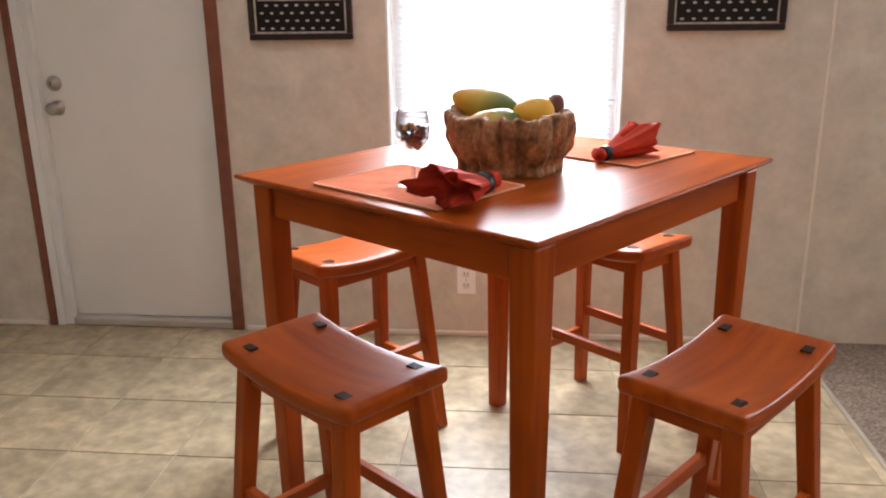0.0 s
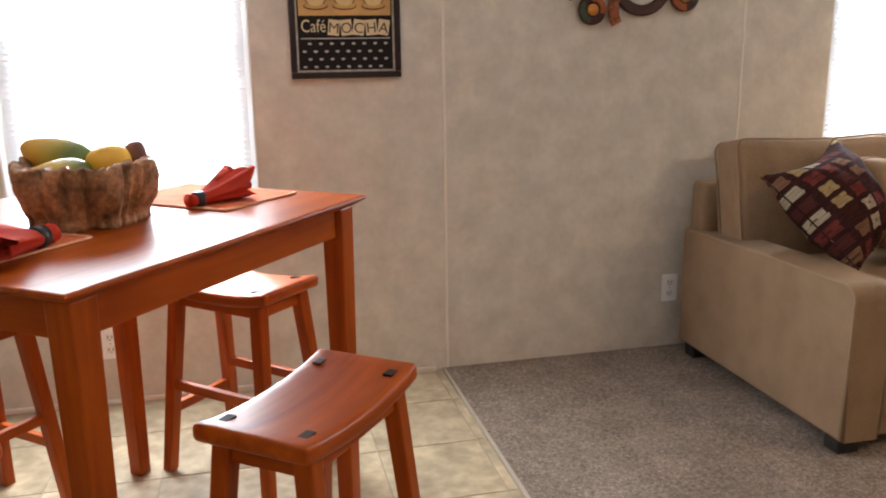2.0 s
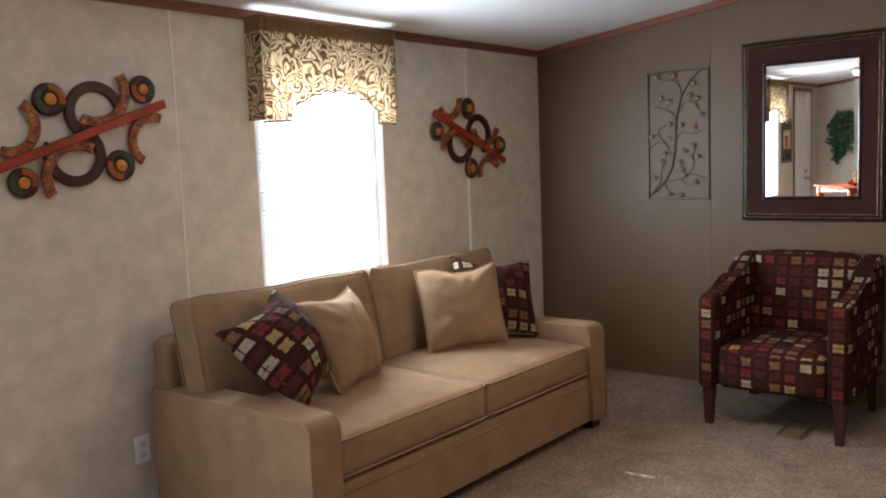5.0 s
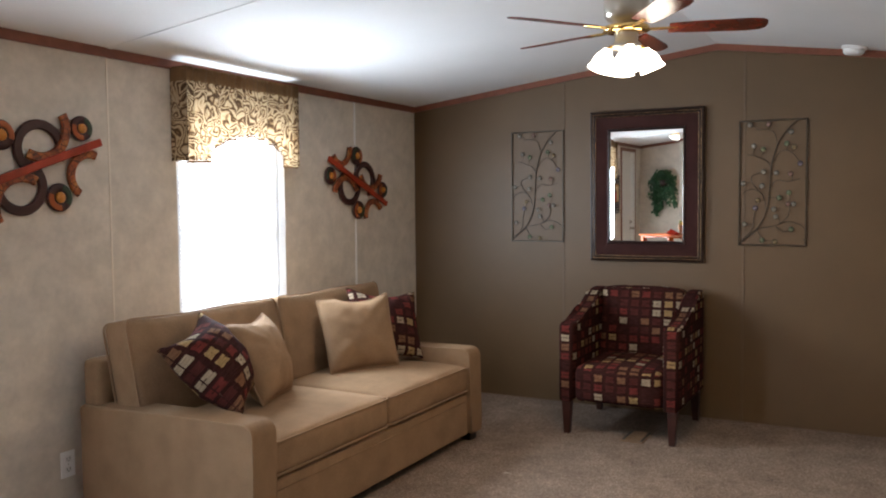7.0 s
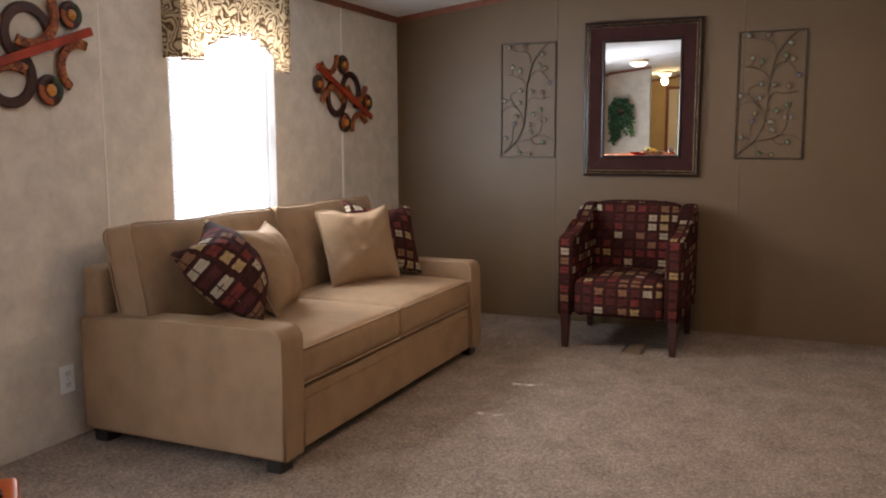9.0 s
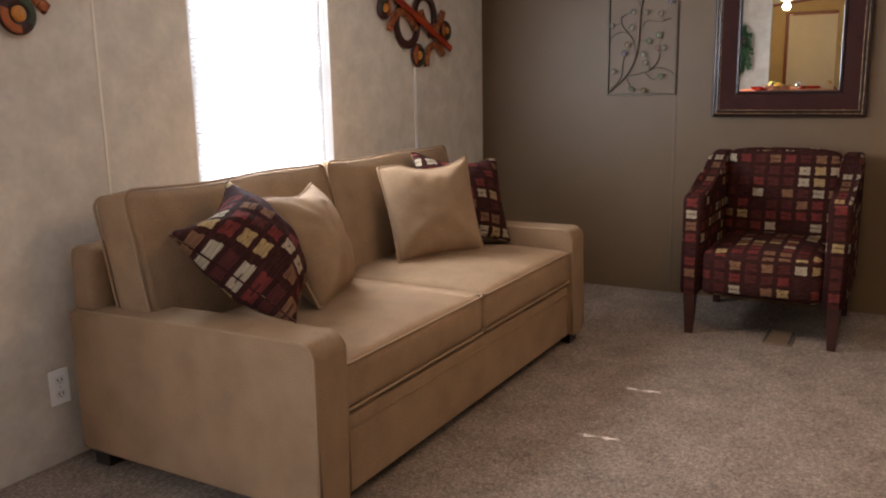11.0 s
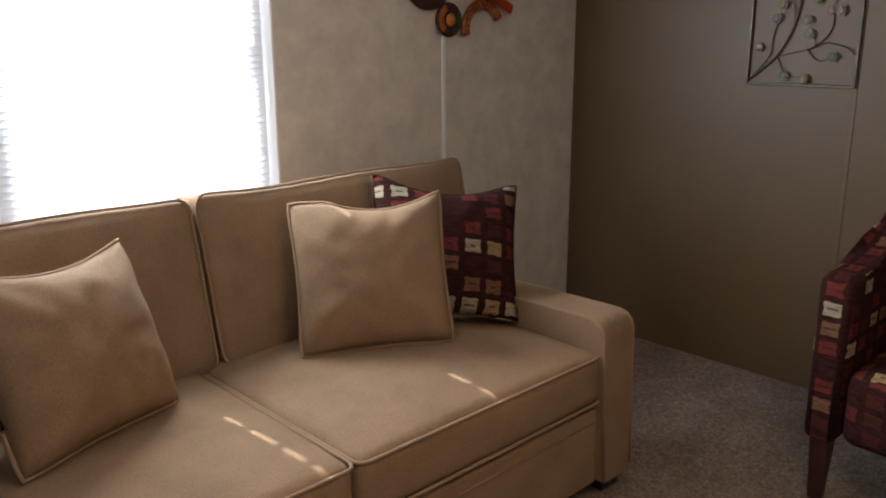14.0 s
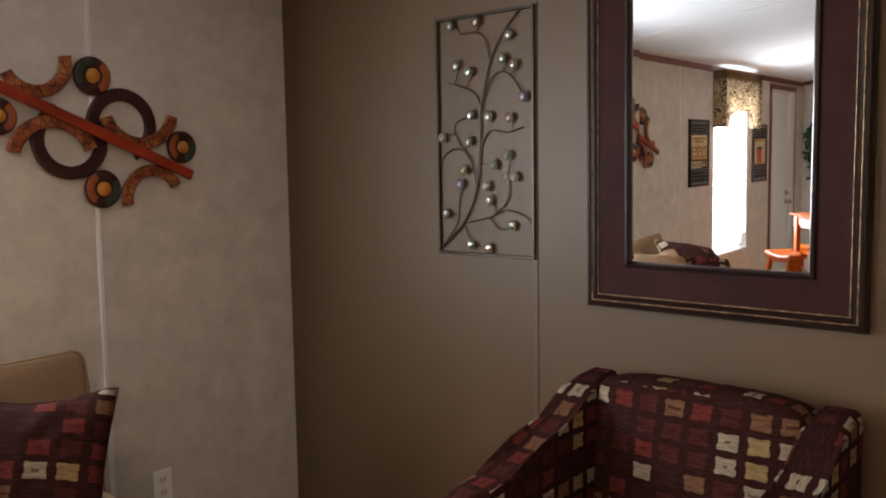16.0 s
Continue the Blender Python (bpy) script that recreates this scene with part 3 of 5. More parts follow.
structure("batten_trim_east", bm, M_TAUPE_SEAM, "taupe joint battens on the accent wall", "trim")
bm = fresh()
box(bm, WEST, EAST, NORTH - 0.016, NORTH + 0.004, 2.098, 2.148, bevel=0.004, seg=1)
box(bm, WEST, EAST, SOUTH - 0.004, SOUTH + 0.016, 2.03, 2.085, bevel=0.004, seg=1)
for x0, x1 in ((EAST - 0.016, EAST + 0.004), (WEST - 0.004, WEST + 0.016)):
    for y0, y1 in [(SOUTH, RIDGE_Y), (RIDGE_Y, NORTH - 0.016)]:
        z0, z1 = ceil_z(y0), ceil_z(y1)
        prism(bm, [(y0, z0 - 0.04), (y1, z1 - 0.04), (y1, z1 + 0.01), (y0, z0 + 0.01)], 0, x0, x1)
prism(bm, [(2.77, ceil_z(2.77) - 0.04), (NORTH - 0.016, 2.10), (NORTH - 0.016, 2.16), (2.77, ceil_z(2.77) + 0.01)], 0, -1.504, -1.484)
structure("crown_trim", bm, M_TRIM, "red-brown crown moulding under the ceiling", "trim")
bm = fresh()
box(bm, -0.31, 1.80, NORTH - 0.013, NORTH + 0.004, -0.003, 0.018, bevel=0.005, seg=2)
box(bm, WEST, -1.16, NORTH - 0.013, NORTH + 0.004, -0.003, 0.018, bevel=0.005, seg=2)
structure("baseboard", bm, M_SEAM, "narrow cream quarter round along the tiles", "baseboard")


def make_front_door():
    d = tagged(thing("door_1", (DOOR[0], NORTH, 0), "white steel entrance door with red-brown casing, closed", "door"), kind="structure")
    w = DOOR[1] - DOOR[0]
    part("door_slab", boxed(0.043, w - 0.019, 0.035, 0.075, 0.034, 2.011, bevel=0.003), M_DOOR, d)
    for x0, x1 in ((0.0, 0.042), (w - 0.018, w)):
        part("jamb", boxed(x0 + 0.001, x1, 0.002, 0.11, 0.0, 2.029), M_WHITE, d, "white painted jamb")
    part("head_jamb", boxed(0.042, w - 0.018, 0.002, 0.11, 2.012, 2.029), M_WHITE, d, "white painted jamb")
    # unseen panel, added to stop sun leaking past the slab's edges
    part("weatherstrip", boxed(0.030, w - 0.008, 0.077, 0.087, 0.010, 2.022), M_WHITE, d, "unseen white panel added behind the slab against sun leaks")
    part("threshold", boxed(0.042, w - 0.018, 0.0, 0.11, -0.002, 0.03, bevel=0.006), mat("grey_sill", (0.55, 0.50, 0.44), 0.5, metal=0.1), d, "dull aluminium threshold")
    for x0, x1 in ((-0.055, -0.022), (w - 0.014, w + 0.034)):
        part("casing", boxed(x0, x1, -0.014, 0.002, 0.0, 2.075, bevel=0.004), M_TRIM, d, "red-brown casing")
    part("jamb_edge", boxed(-0.021, 0.014, -0.010, -0.001, 0.0, 2.029, bevel=0.003), M_WHITE, d, "white painted jamb edge")
    part("casing", boxed(-0.055, w + 0.036, -0.016, 0.0, 2.03, 2.077, bevel=0.004), M_TRIM, d, "red-brown casing")
    for z, prof in ((1.0, [(0.036, 0), (0.036, 0.008), (0.028, 0.014), (0.02, 0.02), (0.018, 0.03), (0.0, 0.032)]), (0.905, [(0.036, 0), (0.036, 0.006), (0.016, 0.012), (0.014, 0.03), (0.026, 0.04), (0.031, 0.052), (0.026, 0.064), (0.012, 0.07), (0, 0.071)])):
        k = part("deadbolt" if z > 0.95 else "door_knob", lathe([(r * 0.82, q * 0.9) for r, q in prof]), M_NICKEL, d, "satin nickel", True, pose(0.091, 0.035, z - 0.011, 90))
        if z > 0.95:
            part("keyhole", boxed(-0.002, 0.002, -0.007, 0.007, 0.0275, 0.0305), M_SLOT, k)


make_front_door()


def make_window(name, x0, x1):
    w = tagged(thing(name, (x0, NORTH, WIN_Z0), "white framed window behind closed white mini blinds", "window"), kind="structure")
    W, H = x1 - x0, WIN_Z1 - WIN_Z0
    for a, b in ((0.0, 0.05), (W - 0.05, W)):
        part("window_frame", boxed(a, b, 0.06, 0.118, 0, H), M_WHITE, w)
    for a, b in ((0.0, 0.035), (H / 2 - 0.02, H / 2 + 0.02), (H - 0.035, H)):
        part("window_rail", boxed(0.05, W - 0.05, 0.06, 0.118, a, b), M_WHITE, w)
    for a, b in ((0.035, H / 2 - 0.02), (H / 2 + 0.02, H - 0.035)):
        part("pane", boxed(0.05, W - 0.05, 0.09, 0.094, a, b), M_GLASS, w)
    for a, b in ((0.0005, 0.006), (W - 0.006, W - 0.0005)):
        part("jamb_liner", boxed(a, b, 0.001, 0.06, 0.007, H - 0.001), M_WHITE, w, "white reveal")
    part("head_liner", boxed(0.006, W - 0.006, 0.001, 0.06, H - 0.007, H - 0.001), M_WHITE, w, "white reveal")
    part("window_sill", boxed(0.001, W - 0.001, -0.012, 0.06, -0.012, 0.006, bevel=0.004), M_WHITE, w)
    return w


def make_blind(x0, x1, slits):
    bl = thing("mini_blind", (x0 + 0.022, NORTH + 0.034, WIN_Z0 + 0.02), "closed white vinyl mini blind glowing with daylight", "window blind", "window blinds")
    W, H = x1 - x0 - 0.044, WIN_Z1 - WIN_Z0 - 0.022
    part("headrail", boxed(0, W, -0.014, 0.014, H - 0.028, H), M_WHITE, bl)
    part("bottom_rail", boxed(0, W, -0.010, 0.010, 0.008, 0.020, bevel=0.003), M_WHITE, bl)
    full, cut = fresh(), fresh()
    def slat(bm, a, b):
        box(bm, a, b, -0.0006, 0.0006, -0.0125, 0.0125)
    slat(full, 0, W)
    me_full = part("slat", full, M_BLIND).data
    e = [0.0] + [v for s in slits for v in (s - x0 - 0.022 - 0.0065, s - x0 - 0.022 + 0.0065)] + [W]
    for a, b in zip(e[::2], e[1::2]):
        slat(cut, a, b)
    me_cut = part("slat", cut, M_BLIND).data
    for o in [o for o in bpy.data.objects if o.data in (me_full, me_cut)]:
        bpy.data.objects.remove(o)
    z, k = 0.03, 0
    while z < H - 0.035:
        zz = z + WIN_Z0 + 0.02
        k += 1
        ob = new("slat", me_cut if slits and zz > 1.28 and k % 11 not in (2, 7) else me_full)
        ob.parent = bl
        ob.matrix_basis = pose(0, 0, z, 22)
        z += 0.021


SLITS = (3.655, 4.158)   # where the cord holes of the slats line up
for k, (x0, x1) in enumerate(WINDOWS):
    make_window("window_%d" % (k + 1), x0, x1)
    make_blind(x0, x1, SLITS if k else ())


def make_valance(x0, x1):
    """A gathered valance with a stepped, arched lower edge on a rod with returns to the wall."""
    v = thing("valance", (x0, NORTH, 0), "gathered gold and brown paisley valance over the window", "valance", "window valances")
    W, top, y = x1 - x0, 2.108, -0.105

    def low(u):
        if u < 0.2:
            return 1.635 + 0.05 * u
        if u > 0.86:
            return 1.635 + 0.02 * (1 - u)
        k = (u - 0.2) / 0.66
        return 1.69 + 0.100 * math.sin(math.pi * k) ** 0.7 + 0.006 * math.sin(u * 60)

    def sheet(z_of, zt, n, rows, ruffle):
        bm = bmesh.new()
        lay = bm.loops.layers.uv.verify()
        line = [(W * i / n, y, 0.08 + W * i / n) for i in range(n + 1)]
        grid = []
        for i, (px, py, s) in enumerate(line):
            u = min(1, max(0, px / W))
            zb, zt_ = z_of(u), zt(u)
            col = []
            for j in range(rows + 1):
                f = j / rows
                z = zt_ + (zb - zt_) * f
                dy = ruffle * (0.55 + 0.45 * f) * (math.sin(u * 74 + 1.6 * math.sin(u * 17)) + 0.6 * math.sin(u * 151 + 2 * f + 2 * math.sin(u * 23)))
                col.append((bm.verts.new((px, py + dy, z)), (s * 1.15, z)))
            grid.append(col)
        for A, B in zip(grid, grid[1:]):
            for j in range(rows):
                f = bm.faces.new((A[j][0], B[j][0], B[j + 1][0], A[j + 1][0]))
                for lo, q in zip(f.loops, (A[j][1], B[j][1], B[j + 1][1], A[j + 1][1])):
                    lo[lay].uv = q
        bmesh.ops.solidify(bm, geom=bm.faces[:], thickness=0.002)
        return bm

    part("body", sheet(low, lambda u: top - 0.068, 200, 10, 0.008), M_PAISLEY, v, smooth=True)
    part("header", sheet(lambda u: top - 0.073, lambda u: top, 200, 4, 0.007), M_HEADER, v, "brown gathered header", smooth=True)
    part("hem", sheet(lambda u: low(u) - 0.012, lambda u: low(u) - 0.001, 200, 2, 0.008), M_HEADER, v, "brown hem band", smooth=True)
    for a in (0.0, W - 0.003):
        part("return", boxed(a, a + 0.003, y - 0.012, -0.002, low(0.02), top - 0.073), M_PAISLEY, v, uv=True)
        part("header_return", boxed(a, a + 0.003, y - 0.012, -0.002, top - 0.0725, top), M_HEADER, v, "brown header")
    part("rod", boxed(0.004, W - 0.004, y + 0.02, y + 0.028, top - 0.06, top - 0.025), M_WHITE, v)
    for a in (0.004, W - 0.010):
        part("bracket", boxed(a, a + 0.006, y + 0.028, -0.001, top - 0.06, top - 0.025), M_WHITE, v)


make_valance(0.282, 1.168)
make_valance(3.474, 4.358)


def make_outlet(x, z, w=0.072, h=0.118):
    o = thing("wall_outlet", (x, NORTH, z), "white duplex wall outlet", "outlet", "wall outlets")
    part("plate", boxed(0, w, -0.006, 0.002, 0, h, bevel=0.003), M_PLASTIC, o)
    for zc in (0.3 * h, 0.7 * h):
        f = part("socket", boxed(w / 2 - 0.016, w / 2 + 0.016, -0.0075, -0.005, zc - 0.014, zc + 0.014, bevel=0.004), M_WHITE, o)
        for dx in (-0.007, 0.007):
            part("slot", boxed(w / 2 + dx - 0.0015, w / 2 + dx + 0.0015, -0.0082, -0.0070, zc - 0.003, zc + 0.007), M_SLOT, f)
        part("slot", boxed(w / 2 - 0.002, w / 2 + 0.002, -0.0082, -0.0070, zc - 0.010, zc - 0.006), M_SLOT, f)
    part("screw", lathe([(0.003, 0), (0.003, 0.001), (0, 0.0015)], 8), M_NICKEL, o, pose_m=pose(w / 2, -0.006, h / 2, 90))


make_outlet(0.549, 0.174)
make_outlet(2.783, 0.205)
make_outlet(5.247, 0.24)


# ---- table and stools ----
def tapered(bm, x, y, z0, z1, s0, s1, dx=0.0, dy=0.0, bev=0.004):
    """A square leg from (x, y) at the top z1, s1 wide, to a foot s0 wide shifted by dx, dy."""
    vs = []
    for z, s, ox, oy in ((z0, s0, dx, dy), (z1, s1, 0, 0)):
        for a, b in ((-1, -1), (1, -1), (1, 1), (-1, 1)):
            vs.append(bm.verts.new((x + ox + a * s / 2, y + oy + b * s / 2, z)))
    fs = [bm.faces.new([vs[k] for k in q]) for q in ((3, 2, 1, 0), (4, 5, 6, 7), (0, 1, 5, 4), (1, 2, 6, 5), (2, 3, 7, 6), (3, 0, 4, 7))]
    if bev:
        bmesh.ops.bevel(bm, geom=list({e for f in fs for e in f.edges}), offset=bev, segments=2, profile=0.5, affect="EDGES")
    return bm


def make_table():
    t = thing("pub_table", (0.832, 1.798, 0), "cherry stained wooden counter height table set for two", "table", turn=52.9)
    L, Wd, H = 0.940, 0.856, 0.905
    bm = fresh()
    rows = []
    for z, i in ((H - 0.024, 0.026), (H - 0.010, 0.003), (H - 0.006, 0.0), (H - 0.002, 0.001), (H, 0.004)):
        rows.append([bm.verts.new(c) for c in ((i, i, z), (L - i, i, z), (L - i, Wd - i, z), (i, Wd - i, z))])
    bm.faces.new(list(reversed(rows[0])))
    bm.faces.new(rows[-1])
    for A, B in zip(rows, rows[1:]):
        for k in range(4):
            bm.faces.new((A[k], A[(k + 1) % 4], B[(k + 1) % 4], B[k]))
    part("tabletop", bm, M_WOODX, t)
    for y0 in (0.040, Wd - 0.060):
        part("apron", boxed(0.09, L - 0.09, y0, y0 + 0.02, H - 0.094, H - 0.024, bevel=0.002), M_WOODX, t)
    for x0 in (0.040, L - 0.060):
        part("apron", boxed(x0, x0 + 0.02, 0.09, Wd - 0.09, H - 0.094, H - 0.024, bevel=0.002), M_WOODY, t)
    for x0 in (0.058, L - 0.055):
        for y0 in (0.055, Wd - 0.058):
            part("leg", tapered(fresh(), x0, y0, 0, H - 0.024, 0.044, 0.058), M_WOODZ, t)
    return t


TABLE = make_table()
STOOLS = [(1.208, 2.027, 52), (0.432, 1.995, -40), (1.06, 2.95, -43), (0.320, 2.775, 49)]


def make_stool():
    s = thing("stool", (*STOOLS[0][:2], 0), "cherry stained wooden stool with a curved saddle seat", "stool", "stools round the table", STOOLS[0][2])
    hx, hy = 0.212, 0.124

    def saddle(fx, fy, fz):
        return Vector((0, 0, 0.022 * abs(fx) ** 2.2 - 0.016))
    bm = soft_box(hx, hy, 0.019, 0.013, n=13, sag=saddle)
    bm.transform(Matrix.Translation((0, 0, 0.592)))
    seat = part("seat", bm, M_WOODX, s, smooth=True)
    for sx in (-1, 1):
        for sy in (-1, 1):
            x, y = sx * 0.157, sy * 0.086
            b2 = boxed(x - 0.017, x + 0.017, y - 0.010, y + 0.010, 0.595, 0.6085)
            part("tenon", b2, M_TENON, seat, "dark through tenon", pose_m=None)
            part("leg", tapered(fresh(), x, y, 0, 0.585, 0.034, 0.040, sx * 0.042, sy * 0.055), M_WOODZ, s)
    for sx in (-1, 1):
        x = sx * (0.157 + 0.042 * 0.66)
        part("stretcher", boxed(x - 0.010, x + 0.010, -0.115, 0.115, 0.185, 0.215, bevel=0.003), M_WOODY, s)
    for sy in (-1, 1):
        y = sy * (0.086 + 0.055 * 0.52)
        part("stretcher", boxed(-0.17, 0.17, y - 0.010, y + 0.010, 0.265, 0.295, bevel=0.003), M_WOODX, s)
        part("rail", boxed(-0.15, 0.15, sy * 0.09 - 0.009, sy * 0.09 + 0.009, 0.53, 0.572, bevel=0.002), M_WOODX, s)
    for sx in (-1, 1):
        part("rail", boxed(sx * 0.16 - 0.009, sx * 0.16 + 0.009, -0.08, 0.08, 0.53, 0.578, bevel=0.002), M_WOODY, s)
    return s


STOOL = make_stool()
for x, y, a in STOOLS[1:]:
    copy_thing(STOOL, pose(x, y, 0, 0, 0, a))


# ---- sofa and pillows ----
def loop_rect(x0, x1, y0, y1, z, r, axis=2, n=5):
    """A rounded rectangle of points in the plane across an axis."""
    pts = []
    for cx, cy, a0 in ((x1 - r, y1 - r, 0), (x0 + r, y1 - r, 90), (x0 + r, y0 + r, 180), (x1 - r, y0 + r, 270)):
        for k in range(n):
            a = radians(a0 + 90 * k / (n - 1))
            c = [cx + r * math.cos(a), cy + r * math.sin(a)]
            c.insert(axis, z)
            pts.append(tuple(c))
    return pts


def round_only(ob):
    """Flat sides stay flat; only the rounded edges are smooth."""
    for f in ob.data.polygons:
        f.use_smooth = max(abs(c) for c in f.normal) < 0.998


def moved(bm, x, y, z, rx=0, ry=0, rz=0):
    bm.transform(pose(x, y, z, rx, ry, rz))
    return bm


SOFA_X0, SOFA_X1, SOFA_Y0, SOFA_Y1 = 2.825, 4.842, 2.49, 3.485


def make_sofa():
    s = thing("sofa", (SOFA_X0, SOFA_Y0, 0.006), "tan woven upholstered sofa with loose back cushions and piped edges", "sofa")
    W, D = SOFA_X1 - SOFA_X0, SOFA_Y1 - SOFA_Y0
    A = 0.143
    for k, x in enumerate((0.0, W - A)):
        prof = []
        # side outline: upright front, top rounded over at the front and falling a little to the back
        prof += [(0.0, 0.055), (0.0, 0.50)]
        for a in range(0, 91, 15):
            prof.append((0.05 - 0.05 * math.cos(radians(a)), 0.505 + 0.05 * math.sin(radians(a))))
        prof += [(0.35, 0.552), (D - 0.02, 0.535), (D, 0.52), (D, 0.055)]
        bm = prism(fresh(), prof, 0, x, x + A)
        es = [e for e in bm.edges if abs(e.verts[0].co.x - e.verts[1].co.x) < 1e-6]
        bmesh.ops.bevel(bm, geom=es, offset=0.015, segments=3, profile=0.5, affect="EDGES", clamp_overlap=True)
        lean = -0.045 if k else 0.0   # the far arm stands a little inward at its head
        for v in bm.verts:
            v.co.x += lean * v.co.z
        arm = part("arm", bm, M_SOFA, s, smooth=False)
        round_only(arm)
        for xx in (x + 0.004, x + A - 0.004):
            line = [(xx, 0.003, 0.08), (xx, 0.003, 0.40)]
            for a in range(0, 91, 15):
                line.append((xx, 0.050 - 0.047 * math.cos(radians(a)), 0.504 + 0.047 * math.sin(radians(a))))
            line += [(xx, 0.35, 0.5485), (xx, D - 0.04, 0.5325)]
            part("piping", tube([(px + lean * pz, py, pz) for px, py, pz in line], 0.0048), M_PIPING, arm, smooth=True)
    part("base", boxed(A, W - A, 0.075, D - 0.01, 0.05, 0.308, bevel=0.012), M_SOFA, s)
    part("front_rail", boxed(A - 0.002, W - A + 0.002, 0.026, 0.076, 0.05, 0.290, bevel=0.010, seg=3), M_SOFA, s, "plain upholstered front panel")
    part("panel_seam", tube([(A + 0.002, 0.0265, 0.248), (W / 2, 0.0255, 0.246), (W - A - 0.002, 0.0265, 0.248)], 0.0035), M_SOFA, s, "sewn fold across the front panel", True)
    bm = moved(soft_box(W / 2 - 0.02, 0.055, 0.20, 0.03), W / 2, D - 0.055, 0.535)
    part("back_frame", bm, M_SOFA, s, smooth=True)
    half = (W - 2 * A) / 2
    for k in range(2):
        x0 = A + k * half
        hx = half / 2 - 0.003

        def front_sag(fx, fy, fz):
            return Vector((0, 0, 0.008 * (1 - fx * fx) * (fz > 0) - 0.006 * max(0, -fy) ** 4 * (fz > 0)))
        bm = moved(soft_box(hx, 0.375, 0.078, 0.030, crown=0.022, crown_y=0.012, sag=front_sag), x0 + half / 2, 0.392, 0.384)
        c = part("seat_cushion", bm, M_SOFA, s, smooth=True)
        for z in (0.450, 0.316):
            pts = []
            for p in loop_rect(x0 + 0.004, x0 + half - 0.004, 0.014, 0.76, z, 0.026):
                u = (p[0] - x0 - half / 2) / hx
                pts.append((p[0], p[1] - (0.010 * max(0, 1 - u * u) if p[1] < 0.1 else 0), z + 0.006 * max(0, 1 - u * u) * (z > 0.4)))
            part("piping", tube(pts, 0.0045, True), M_PIPING, c, smooth=True)
    BC = ((0.058, 1.062), (1.062, W + 0.040))
    for k, (x0, x1) in enumerate(BC):
        hx = (x1 - x0) / 2 - 0.003

        def puff(fx, fy, fz):
            return Vector((0, -0.035 * (1 - fx * fx) * (1 - fz * fz) * (fy < 0), 0.008 * fx * fx * (fz > 0) + 0.004 * math.sin(fx * 5 + k)))
        bm = soft_box(hx, 0.080, 0.235, 0.038, crown=0.003, sag=puff)
        c = part("back_cushion", moved(bm, (x0 + x1) / 2, 0.785, 0.660, -12), M_SOFA, s, smooth=True)
        for yy in (-0.070, 0.074):
            pts = [(p[0], yy, p[2]) for p in loop_rect(-hx + 0.006, hx - 0.006, -0.228, 0.233, 0, 0.038, axis=1)]
            b2 = tube([(p[0], p[1], p[2] + 0.008 * (p[0] / hx) ** 2 * (p[2] > 0) + 0.003 * (1 - (p[0] / hx) ** 2) * (p[2] > 0) + 0.004 * math.sin(p[0] / hx * 5 + k)) for p in densify(pts)], 0.0045, True)
            part("piping", moved(b2, (x0 + x1) / 2, 0.785, 0.660, -12), M_PIPING, c, smooth=True)
    for x in (0.02, W - 0.10):
        for y in (0.03, D - 0.10):
            part("foot", boxed(x, x + 0.08, y, y + 0.07, 0, 0.056, bevel=0.006), M_BLACK, s, "black block foot")
    return s


def densify(pts, step=0.04):
    out = []
    n = len(pts)
    for i in range(n):
        a, b = Vector(pts[i]), Vector(pts[(i + 1) % n])
        k = max(1, int((b - a).length / step))
        out += [tuple(a.lerp(b, j / k)) for j in range(k)]
    return out


make_sofa()


